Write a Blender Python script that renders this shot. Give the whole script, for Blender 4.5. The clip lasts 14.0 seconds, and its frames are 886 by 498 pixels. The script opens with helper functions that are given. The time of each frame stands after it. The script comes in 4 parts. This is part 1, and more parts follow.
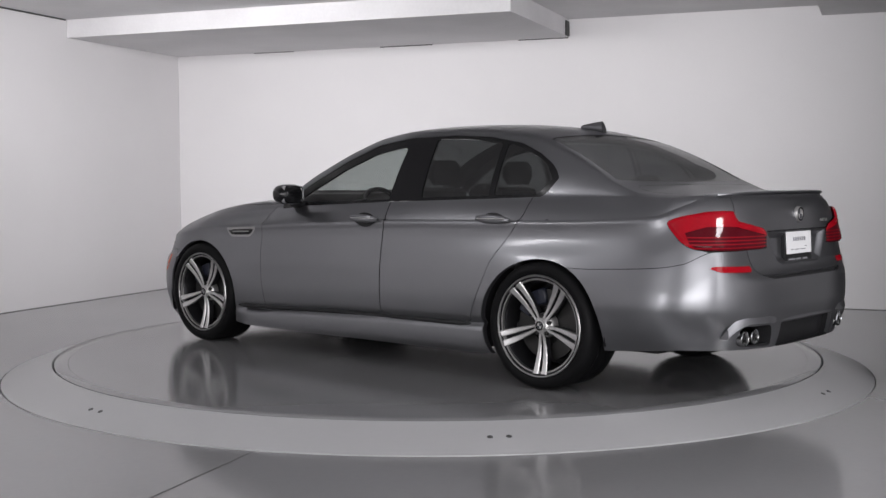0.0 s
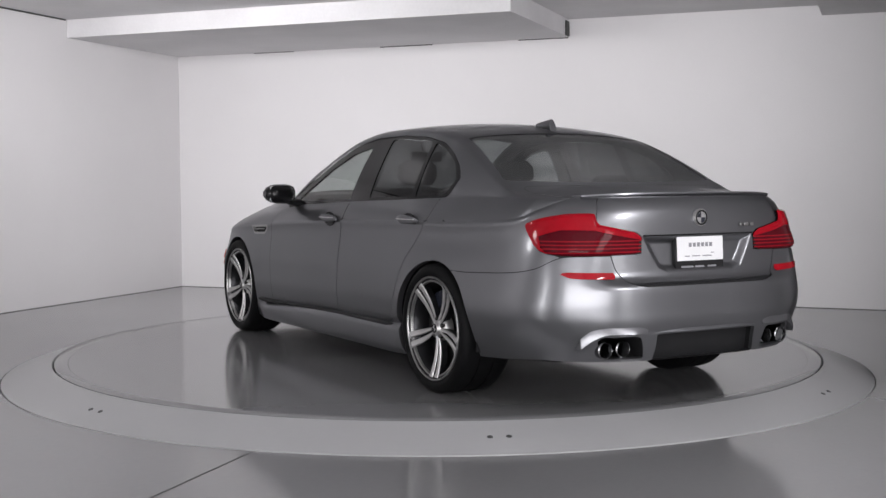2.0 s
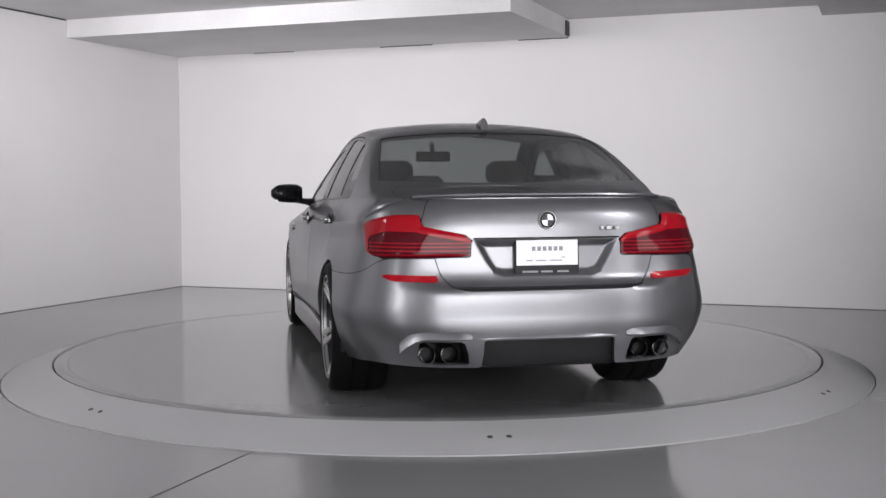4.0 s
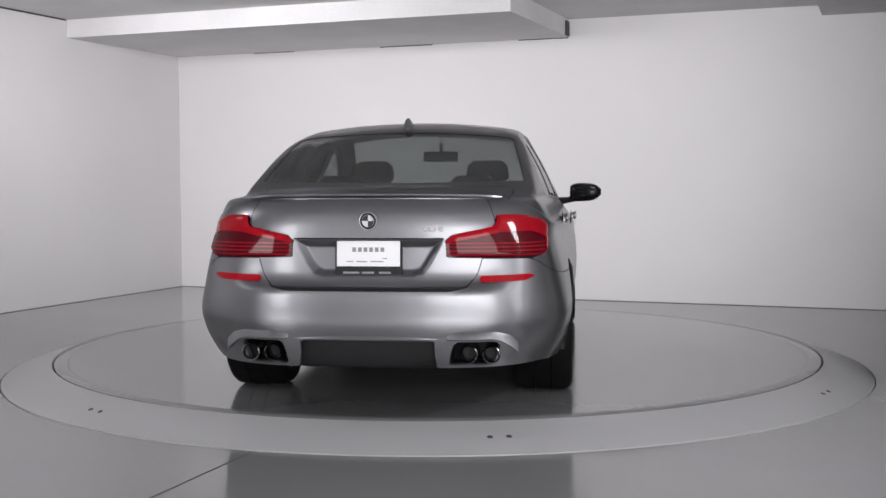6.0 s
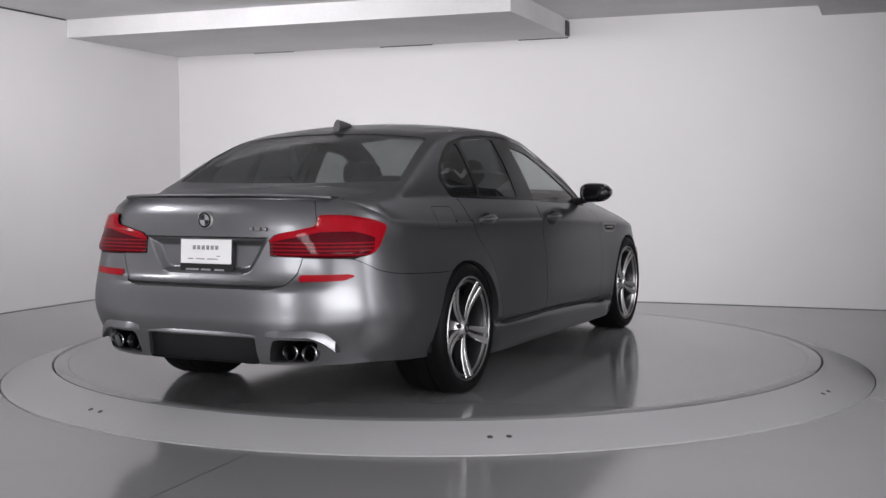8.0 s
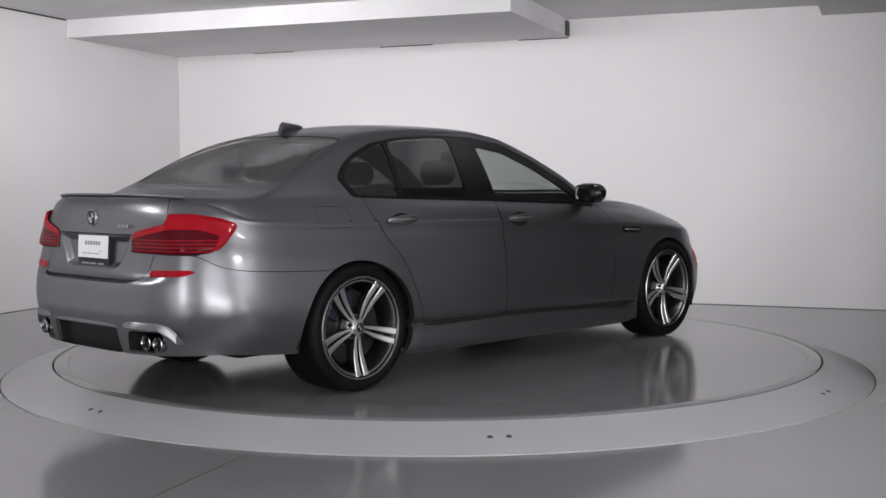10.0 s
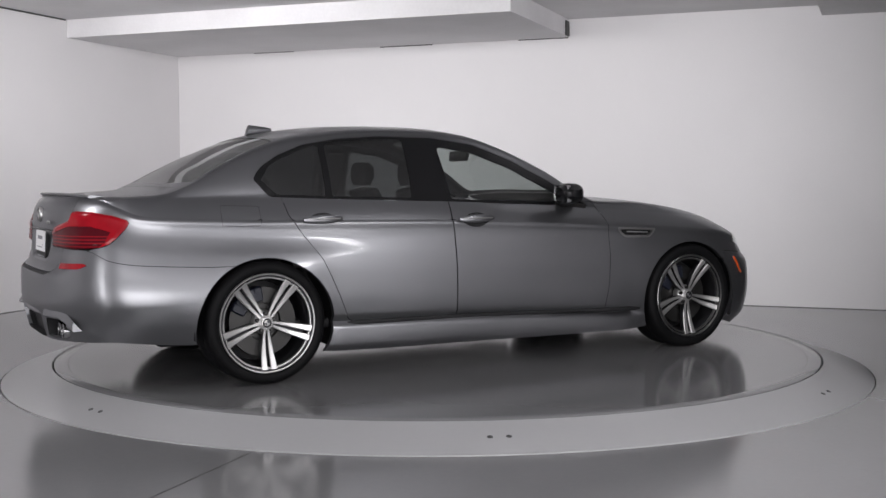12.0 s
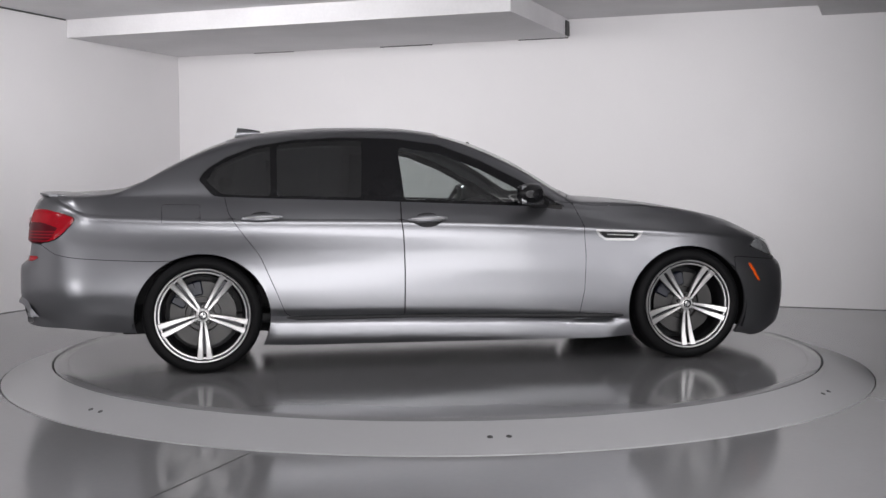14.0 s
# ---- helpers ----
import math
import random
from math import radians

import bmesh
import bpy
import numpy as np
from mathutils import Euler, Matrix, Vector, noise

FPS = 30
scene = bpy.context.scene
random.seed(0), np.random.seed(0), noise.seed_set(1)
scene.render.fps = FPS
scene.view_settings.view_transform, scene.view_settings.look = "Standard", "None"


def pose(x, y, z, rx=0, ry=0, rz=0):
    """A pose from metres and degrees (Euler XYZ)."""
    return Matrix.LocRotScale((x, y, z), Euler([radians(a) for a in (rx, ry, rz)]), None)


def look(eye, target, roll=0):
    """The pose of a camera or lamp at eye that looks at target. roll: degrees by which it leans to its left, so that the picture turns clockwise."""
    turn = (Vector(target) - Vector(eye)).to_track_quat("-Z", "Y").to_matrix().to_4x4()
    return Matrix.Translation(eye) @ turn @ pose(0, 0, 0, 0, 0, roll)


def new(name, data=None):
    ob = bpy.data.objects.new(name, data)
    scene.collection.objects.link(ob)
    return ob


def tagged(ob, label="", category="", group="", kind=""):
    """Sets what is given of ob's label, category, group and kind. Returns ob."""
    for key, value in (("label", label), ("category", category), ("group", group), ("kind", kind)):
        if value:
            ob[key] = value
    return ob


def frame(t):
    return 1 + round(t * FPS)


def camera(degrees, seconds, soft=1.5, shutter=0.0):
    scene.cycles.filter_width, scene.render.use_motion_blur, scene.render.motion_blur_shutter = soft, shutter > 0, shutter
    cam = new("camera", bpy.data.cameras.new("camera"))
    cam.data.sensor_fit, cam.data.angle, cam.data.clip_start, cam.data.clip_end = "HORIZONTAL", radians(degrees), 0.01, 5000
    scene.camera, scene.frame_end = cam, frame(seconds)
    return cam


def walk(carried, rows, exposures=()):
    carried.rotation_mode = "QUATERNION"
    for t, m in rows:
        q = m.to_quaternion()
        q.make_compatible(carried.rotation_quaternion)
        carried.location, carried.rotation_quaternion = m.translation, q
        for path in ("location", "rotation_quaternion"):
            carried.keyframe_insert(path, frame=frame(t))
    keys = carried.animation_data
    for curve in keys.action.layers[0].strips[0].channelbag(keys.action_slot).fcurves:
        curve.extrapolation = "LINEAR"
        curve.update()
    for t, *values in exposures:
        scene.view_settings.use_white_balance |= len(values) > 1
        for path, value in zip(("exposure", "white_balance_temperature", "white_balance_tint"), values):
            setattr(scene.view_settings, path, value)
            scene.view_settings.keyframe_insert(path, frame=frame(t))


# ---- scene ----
# World: floor at z = 0, turntable axis at x = y = 0. Car space: x forward, y left, z up, origin between the axles.
cam = camera(42.27, 14.0, soft=1.5)
EYE = (0.0, -7.763, 1.206)
AIM = (0.0045 * 8, -7.763 + 0.99827 * 8, 1.206 - 0.05868 * 8)
walk(cam, [(0, look(EYE, AIM, -0.23)), (14, look(EYE, AIM, -0.23))])

DECK = 0.094  # height of the turntable above the floor


def heading(t):
    return 73.742 - 9.148 * (t - 7)


# ---- light ----
world = bpy.data.worlds.new("world")
scene.world = world
world.use_nodes = True
world.node_tree.nodes["Background"].inputs[0].default_value = (0.8, 0.85, 0.9, 1)
world.node_tree.nodes["Background"].inputs[1].default_value = 0.05
scene.view_settings.exposure = 0.0

# room frame: u runs along the rear wall, v along the side wall towards the camera
CORNER = Vector((-2.98, 5.56, 0))
TURN = -21.4
ROOM = Matrix.Translation(CORNER) @ pose(0, 0, 0, 0, 0, TURN)


def room(u, v, z=0.0):
    return ROOM @ Vector((u, -v, z))


def area_lamp(name, place, target, size_x, size_y, watts, colour=(1, 1, 1)):
    data = bpy.data.lights.new(name, "AREA")
    data.shape, data.size, data.size_y, data.energy, data.color = "RECTANGLE", size_x, size_y, watts, colour
    ob = new(name, data)
    ob.matrix_world = look(place, target)
    return ob


# added unseen fill lamps under the ceiling that brighten the rear wall, and a broad soft panel behind the camera
for wu, wv, power in ((1.6, 4.5, 25), (3.2, 4.4, 19), (6.5, 4.2, 25)):
    wall_fill = area_lamp("wall_fill_lamp", room(wu, wv, 2.66), room(wu - 0.4, 0, 0.75), 1.2, 0.3, power, (0.985, 0.97, 0.995))
    wall_fill.data.spread = radians(115)
# these lamps are unseen; their places follow the highlights on the car
area_lamp("panel_lamp", (1.55, -9.3, 1.35), (0.65, 0, 1.0), 5.4, 2.2, 302, (0.985, 0.97, 0.995))
area_lamp("side_panel_lamp", (-4.3, -7.4, 1.35), (-0.4, 0, 0.8), 0.9, 2.3, 70, (0.985, 0.97, 0.995))
area_lamp("side_panel_lamp", (5.0, -6.6, 1.35), (0.4, 0, 0.8), 0.9, 2.3, 32, (0.985, 0.97, 0.995))
for cx, cy, power in ((-3.9, -2.4, 40), (3.5, -4.8, 90)):
    area_lamp("ceiling_lamp", (cx, cy, 2.81), (cx, cy, 0), 0.7, 0.7, power, (0.985, 0.97, 0.995))


# ---- materials ----
def nodes_of(name):
    m = bpy.data.materials.new(name)
    m.use_nodes = True
    return m, m.node_tree.nodes, m.node_tree.links, m.node_tree.nodes["Principled BSDF"]


def surface(name, colour, rough=0.5, metal=0.0, coat=0.0, coat_rough=0.03, vary=0.06, scale=6.0, grain=180.0, bump=0.0, rough_vary=0.05, spec=0.5):
    """Procedural surface: colour varied at two scales, uneven gloss, fine relief."""
    m, n, l, b = nodes_of(name)
    co = n.new("ShaderNodeTexCoord")
    big = n.new("ShaderNodeTexNoise")
    big.inputs["Scale"].default_value, big.inputs["Detail"].default_value = scale, 5
    fine = n.new("ShaderNodeTexNoise")
    fine.inputs["Scale"].default_value, fine.inputs["Detail"].default_value = grain, 2
    l.new(co.outputs["Object"], big.inputs["Vector"])
    l.new(co.outputs["Object"], fine.inputs["Vector"])
    add = n.new("ShaderNodeMath")
    add.operation = "MULTIPLY_ADD"
    l.new(fine.outputs["Fac"], add.inputs[0])
    add.inputs[1].default_value = 0.35
    l.new(big.outputs["Fac"], add.inputs[2])
    ramp = n.new("ShaderNodeMapRange")
    ramp.inputs["From Min"].default_value, ramp.inputs["From Max"].default_value = 0.35, 1.0
    ramp.inputs["To Min"].default_value, ramp.inputs["To Max"].default_value = 1 - vary, 1 + vary
    l.new(add.outputs[0], ramp.inputs["Value"])
    mix = n.new("ShaderNodeVectorMath")
    mix.operation = "SCALE"
    mix.inputs[0].default_value = colour[:3]
    l.new(ramp.outputs[0], mix.inputs["Scale"])
    l.new(mix.outputs[0], b.inputs["Base Color"])
    rr = n.new("ShaderNodeMapRange")
    rr.inputs["To Min"].default_value, rr.inputs["To Max"].default_value = max(0.0, rough - rough_vary), rough + rough_vary
    l.new(big.outputs["Fac"], rr.inputs["Value"])
    l.new(rr.outputs[0], b.inputs["Roughness"])
    b.inputs["Metallic"].default_value = metal
    b.inputs["Specular IOR Level"].default_value = spec
    b.inputs["Coat Weight"].default_value, b.inputs["Coat Roughness"].default_value = coat, coat_rough
    if bump:
        bp = n.new("ShaderNodeBump")
        bp.inputs["Strength"].default_value, bp.inputs["Distance"].default_value = bump, 0.002
        l.new(fine.outputs["Fac"], bp.inputs["Height"])
        l.new(bp.outputs[0], b.inputs["Normal"])
    return m


def glazing(name, tint, gloss=1.0, pale_share=0.04):
    """Thin sheet of glass: tinted pass-through with a share of pale diffuse film, and a mirror that grows at grazing
    angles.
    """
    m, n, l, b = nodes_of(name)
    n.remove(b)
    out = n["Material Output"]
    clear, shine, mix, facing = n.new("ShaderNodeBsdfTransparent"), n.new("ShaderNodeBsdfGlossy"), n.new("ShaderNodeMixShader"), n.new("ShaderNodeLayerWeight")
    clear.inputs[0].default_value = (*tint, 1)
    shine.inputs["Color"].default_value = (gloss, gloss, gloss, 1)
    shine.inputs["Roughness"].default_value = 0.01
    facing.inputs["Blend"].default_value = 0.5
    power, scaled = n.new("ShaderNodeMath"), n.new("ShaderNodeMath")
    power.operation, power.inputs[1].default_value = "POWER", 5.0
    scaled.operation, scaled.inputs[1].default_value, scaled.inputs[2].default_value = "MULTIPLY_ADD", 0.60, 0.07
    l.new(facing.outputs["Facing"], power.inputs[0])
    l.new(power.outputs[0], scaled.inputs[0])
    l.new(scaled.outputs[0], mix.inputs[0])
    film, haze = n.new("ShaderNodeMixShader"), n.new("ShaderNodeBsdfDiffuse")
    haze.inputs[0].default_value = (0.55, 0.57, 0.58, 1)
    film.inputs[0].default_value = pale_share
    l.new(clear.outputs[0], film.inputs[1])
    l.new(haze.outputs[0], film.inputs[2])
    l.new(film.outputs[0], mix.inputs[1])
    l.new(shine.outputs[0], mix.inputs[2])
    l.new(mix.outputs[0], out.inputs[0])
    return m


WALL = surface("white_wall_paint", (0.80, 0.785, 0.79), 0.6, vary=0.035, scale=0.8, grain=90, bump=0.05)
CEIL = surface("ceiling_paint", (0.70, 0.69, 0.70), 0.8, vary=0.09, scale=1.6, grain=40, bump=0.1)
FLOOR = surface("polished_concrete", (0.21, 0.21, 0.213), 0.13, vary=0.06, scale=0.8, grain=30, rough_vary=0.05, spec=0.6)
DISC = surface("turntable_coating", (0.195, 0.195, 0.199), 0.13, vary=0.035, scale=1.1, grain=40, rough_vary=0.03, spec=0.8)
RAMP = surface("ramp_coating", (0.36, 0.36, 0.365), 0.34, vary=0.04, scale=1.3, grain=40, rough_vary=0.05)
PAINT = surface("grey_metallic_paint", (0.196, 0.198, 0.209), 0.34, metal=0.9, coat=0.45, coat_rough=0.10, vary=0.05, scale=2.0, grain=900, rough_vary=0.02)
PAINT.node_tree.nodes["Principled BSDF"].inputs["Specular Tint"].default_value = (0.55, 0.55, 0.57, 1)
BLACK = surface("black_gloss_trim", (0.008, 0.008, 0.009), 0.22, vary=0.1, spec=0.3)
PLASTIC = surface("black_plastic", (0.014, 0.014, 0.015), 0.5, spec=0.25, vary=0.15, grain=300, bump=0.1)
RUBBER = surface("tyre_rubber", (0.005, 0.005, 0.0055), 0.55, spec=0.10, vary=0.2, grain=120, bump=0.2)
ALLOY = surface("polished_alloy", (0.54, 0.535, 0.53), 0.37, metal=0.86, vary=0.05, scale=9)
RIM_EDGE = surface("satin_rim_edge", (0.36, 0.358, 0.355), 0.34, metal=1.0, vary=0.05, scale=9)
ALLOY_DARK = surface("grey_alloy", (0.035, 0.035, 0.038), 0.35, metal=0.8, vary=0.1)
STEEL = surface("brake_steel", (0.06, 0.059, 0.058), 0.45, metal=1.0, vary=0.1, scale=20)
CHROME = surface("chrome", (0.72, 0.72, 0.73), 0.1, metal=1.0, vary=0.02)
TIP = surface("smoked_chrome", (0.24, 0.24, 0.245), 0.2, metal=1.0, vary=0.05)
LEATHER = surface("black_leather", (0.014, 0.013, 0.013), 0.55, spec=0.3, vary=0.15, grain=200, bump=0.15)
LINING = surface("headliner", (0.10, 0.10, 0.105), 0.9, vary=0.1)
GLASS = glazing("clear_glass", (0.60, 0.63, 0.62), pale_share=0.015)
PRIVACY = glazing("tinted_glass", (0.08, 0.085, 0.087), pale_share=0.014)
REAR_GLASS = glazing("hazy_rear_glass", (0.27, 0.285, 0.285), pale_share=0.07)
# for the unseen slab that darkens the car's reflections
BLOCKER = surface("blocker_charcoal", (0.05, 0.05, 0.052), 0.7, vary=0.05, scale=1.0, grain=90)
SEAM = surface("grey_joint_filler", (0.16, 0.16, 0.16), 0.7, vary=0.3, scale=8)
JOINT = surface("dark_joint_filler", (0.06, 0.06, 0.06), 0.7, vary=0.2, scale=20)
LENS_RED = surface("red_lens", (0.30, 0.003, 0.010), 0.25, spec=0.03, coat=0.4, coat_rough=0.03, vary=0.15, scale=16)
LENS_BRIGHT = surface("bright_red_lens", (0.24, 0.006, 0.013), 0.3, spec=0.03, coat=0.3, vary=0.1, scale=8)
LENS_DARK = surface("deep_red_lens", (0.070, 0.002, 0.006), 0.3, spec=0.03, coat=0.3, coat_rough=0.03, vary=0.1, scale=8)
LENS_AMBER = surface("amber_lens", (0.75, 0.10, 0.01), 0.2, coat=1.0, vary=0.1)
LENS_CLEAR = surface("clear_lamp", (0.35, 0.36, 0.37), 0.1, metal=0.5, coat=1.0, vary=0.2, scale=30)
PLATE = surface("white_plate", (0.80, 0.80, 0.81), 0.4, vary=0.03)
INK = surface("grey_print", (0.25, 0.25, 0.27), 0.6, vary=0.05)
BLUE = surface("blue_enamel", (0.010, 0.012, 0.022), 0.4, vary=0.1)


# ---- mesh helpers ----
def mesh_from(name, verts, faces, material, smooth=True):
    me = bpy.data.meshes.new(name)
    me.from_pydata([tuple(map(float, v)) for v in verts], [], [tuple(map(int, f)) for f in faces])
    me.validate()
    me.polygons.foreach_set("use_smooth", [smooth] * len(me.polygons))
    me.set_sharp_from_angle(angle=radians(38))
    me.materials.append(material)
    return me


def part(name, data, material, parent, label=""):
    """Links a bmesh or a (verts, faces) pair as one mesh object under a thing or a part."""
    if isinstance(data, bmesh.types.BMesh):
        me = bpy.data.meshes.new(name)
        data.to_mesh(me)
        data.free()
        me.polygons.foreach_set("use_smooth", [True] * len(me.polygons))
        me.set_sharp_from_angle(angle=radians(38))
        me.materials.append(material)
    else:
        me = mesh_from(name, data[0], data[1], material)
    ob = new(name, me)
    ob.parent = parent
    return tagged(ob, label)


def box(bm, m, sx, sy, sz, bevel=0.0, seg=2):
    r = bmesh.ops.create_cube(bm, size=1, matrix=m @ Matrix.Diagonal((sx, sy, sz, 1)))
    if bevel:
        es = list({e for v in r["verts"] for e in v.link_edges})
        bmesh.ops.bevel(bm, geom=es, offset=bevel, segments=seg, profile=0.5, affect="EDGES")
    return bm


def slab(name, u0, u1, v0, v1, z0, z1, material):
    bm = bmesh.new()
    c = [(u0 + u1) / 2, (v0 + v1) / 2]
    box(bm, ROOM @ pose(c[0], -c[1], (z0 + z1) / 2), u1 - u0, v1 - v0, z1 - z0)
    ob = part(name, bm, material, None)
    labels = {WALL: "smooth white painted plaster wall", BLOCKER: "unseen charcoal slab added to darken reflections in the car", CEIL: "pale grey painted ceiling plaster", JOINT: "thin dark open joint in the plaster", SEAM: "thin grey joint between wall and floor"}
    return tagged(ob, labels[material], kind="structure")


def revolve(profile, steps=64, axis="z"):
    """Turns (radius, height) points round an axis."""
    verts, faces, k = [], [], len(profile)
    for i in range(steps):
        a = 2 * math.pi * i / steps
        for r, h in profile:
            verts.append((r * math.cos(a), r * math.sin(a), h) if axis == "z" else (r * math.cos(a), h, r * math.sin(a)))
    for i in range(steps):
        j = (i + 1) % steps
        for q in range(k - 1):
            f = (i * k + q, j * k + q, j * k + q + 1, i * k + q + 1)
            faces.append(f if axis == "z" else f[::-1])
    return verts, faces


def curve(*pts):
    """A smooth curve through (x, y) pairs that never overshoots."""
    xs, ys = np.array([p[0] for p in pts], float), np.array([p[1] for p in pts], float)
    h, d = np.diff(xs), np.diff(ys) / np.diff(xs)
    m = np.zeros(len(xs))
    m[0], m[-1] = d[0], d[-1]
    for i in range(1, len(xs) - 1):
        if d[i - 1] * d[i] > 0:
            w1, w2 = 2 * h[i] + h[i - 1], h[i] + 2 * h[i - 1]
            m[i] = (w1 + w2) / (w1 / d[i - 1] + w2 / d[i])

    def f(x):
        x = np.clip(np.asarray(x, float), xs[0], xs[-1])
        i = np.clip(np.searchsorted(xs, x) - 1, 0, len(xs) - 2)
        t = (x - xs[i]) / h[i]
        return ys[i] * (1 + 2 * t) * (1 - t) ** 2 + ys[i + 1] * t * t * (3 - 2 * t) + h[i] * (m[i] * t * (1 - t) ** 2 - m[i + 1] * t * t * (1 - t))
    return f


def polygon_distance(px, py, poly, rounding=0.0):
    """Signed distance to a polygon, negative inside; rounding softens its corners."""
    pts = np.array(poly, float)
    best = np.full(np.shape(px), 1e9)
    inside = np.zeros(np.shape(px), bool)
    for a, b in zip(pts, np.roll(pts, -1, 0)):
        ex, ey = b - a
        wx, wy = px - a[0], py - a[1]
        t = np.clip((wx * ex + wy * ey) / (ex * ex + ey * ey), 0, 1)
        best = np.minimum(best, np.hypot(wx - t * ex, wy - t * ey))
        if ey != 0:
            hit = ((a[1] <= py) != (b[1] <= py)) & (px < a[0] + (py - a[1]) / ey * ex)
            inside ^= hit
    return np.where(inside, -best, best) - rounding


class Sheet:
    """A triangulated sheet: points (x, y, z, arc), triangles."""

    def __init__(self, p, t):
        self.p, self.t = p, t

    def trimmed(self, t):
        used, inv = np.unique(t, return_inverse=True)
        return Sheet(self.p[used], inv.reshape(-1, 3)) if len(t) else Sheet(self.p[:0], np.zeros((0, 3), int))

    def split(self, field):
        """Splits along field(points) = 0 after sliding the nearest points onto that line: (inside, outside)."""
        if not len(self.t):
            return self, self
        p, f = self.p.copy(), field(self.p).copy()
        f[np.abs(f) < 1e-6] = 0
        e = np.unique(np.sort(np.concatenate([self.t[:, [0, 1]], self.t[:, [1, 2]], self.t[:, [2, 0]]]), 1), axis=0)
        for _ in range(6):
            c = e[f[e[:, 0]] * f[e[:, 1]] < 0]
            if not len(c):
                break
            swap = np.abs(f[c[:, 0]]) > np.abs(f[c[:, 1]])
            c[swap] = c[swap][:, ::-1]
            k = f[c[:, 0]] / (f[c[:, 0]] - f[c[:, 1]])
            order = np.argsort(-k)
            c, k = c[order], k[order]
            moved = p.copy()
            moved[c[:, 0]] = p[c[:, 0]] + (p[c[:, 1]] - p[c[:, 0]]) * k[:, None]
            p = moved
            f[c[:, 0]] = 0
        s = f[self.t]
        mid = field(p[self.t].mean(1))
        flat = np.all(s == 0, axis=1)
        inner = np.where(flat, mid < 0, s.min(1) < 0)
        both = Sheet(p, self.t)
        return both.trimmed(self.t[inner]), both.trimmed(self.t[~inner])

    def border(self):
        e = np.concatenate([self.t[:, [0, 1]], self.t[:, [1, 2]], self.t[:, [2, 0]]])
        key = np.sort(e, 1)
        _, idx, cnt = np.unique(key, axis=0, return_index=True, return_counts=True)
        return e[idx[cnt == 1]]

    def normals(self):
        a, b, c = (self.p[self.t[:, i], :3] for i in range(3))
        n = np.cross(b - a, c - a)
        out = np.zeros((len(self.p), 3))
        for i in range(3):
            np.add.at(out, self.t[:, i], n)
        return out / np.maximum(np.linalg.norm(out, axis=1), 1e-12)[:, None]

    def hemmed(self, shift, keep=None):
        """Adds a strip along the border, folded over by shift (a vector or one per point)."""
        b = self.border()
        if len(b):
            b = b[np.abs(self.p[b][:, :, 1]).max(1) > 0.004]
        if keep is not None and len(b):
            b = b[keep(self.p[b].mean(1))]
        if not len(b):
            return self
        used, inv = np.unique(b, return_inverse=True)
        inv = inv.reshape(-1, 2) + len(self.p)
        q = self.p[used].copy()
        q[:, :3] += shift if np.ndim(shift) == 1 else shift[used]
        low = inv + len(used)
        t = np.concatenate([self.t, np.stack([inv[:, 0], low[:, 0], inv[:, 1]], 1), np.stack([inv[:, 1], low[:, 0], low[:, 1]], 1)])
        return Sheet(np.concatenate([self.p, self.p[used], q]), t)

    def refined(self):
        """Each triangle in four."""
        p, t, n = self.p, self.t, len(self.p)
        e = np.sort(np.concatenate([t[:, [0, 1]], t[:, [1, 2]], t[:, [2, 0]]]), 1)
        u, inv = np.unique(e, axis=0, return_inverse=True)
        a, b, c = inv.reshape(-1)[:len(t)] + n, inv.reshape(-1)[len(t):2 * len(t)] + n, inv.reshape(-1)[2 * len(t):] + n
        q = np.concatenate([p, (p[u[:, 0]] + p[u[:, 1]]) / 2])
        return Sheet(q, np.concatenate([np.stack([t[:, 0], a, c], 1), np.stack([a, t[:, 1], b], 1), np.stack([c, b, t[:, 2]], 1), np.stack([a, b, c], 1)]))

    def moved(self, shift):
        q = self.p.copy()
        q[:, :3] += shift
        return Sheet(q, self.t)

    def both_sides(self):
        m = self.mirrored()
        n = len(self.p)
        t = m.t + n
        centre = np.abs(self.p[:, 1]) < 3e-4
        t = np.where(centre[m.t], m.t, t)
        return Sheet(np.concatenate([self.p, m.p]), np.concatenate([self.t, t]))

    def mirrored(self):
        return Sheet(self.p * np.array([1, -1, 1, 1]), self.t[:, ::-1])

    def __add__(self, o):
        return Sheet(np.concatenate([self.p, o.p]), np.concatenate([self.t, o.t + len(self.p)]))

    def data(self):
        return self.p[:, :3], self.t


def grid_sheet(p):
    """p: rows x columns x 4."""
    r, c = p.shape[:2]
    i = np.arange(r * c).reshape(r, c)
    a, b, d, e = i[:-1, :-1].ravel(), i[:-1, 1:].ravel(), i[1:, 1:].ravel(), i[1:, :-1].ravel()
    return Sheet(p.reshape(-1, 4), np.concatenate([np.stack([a, b, d], 1), np.stack([a, d, e], 1)]))


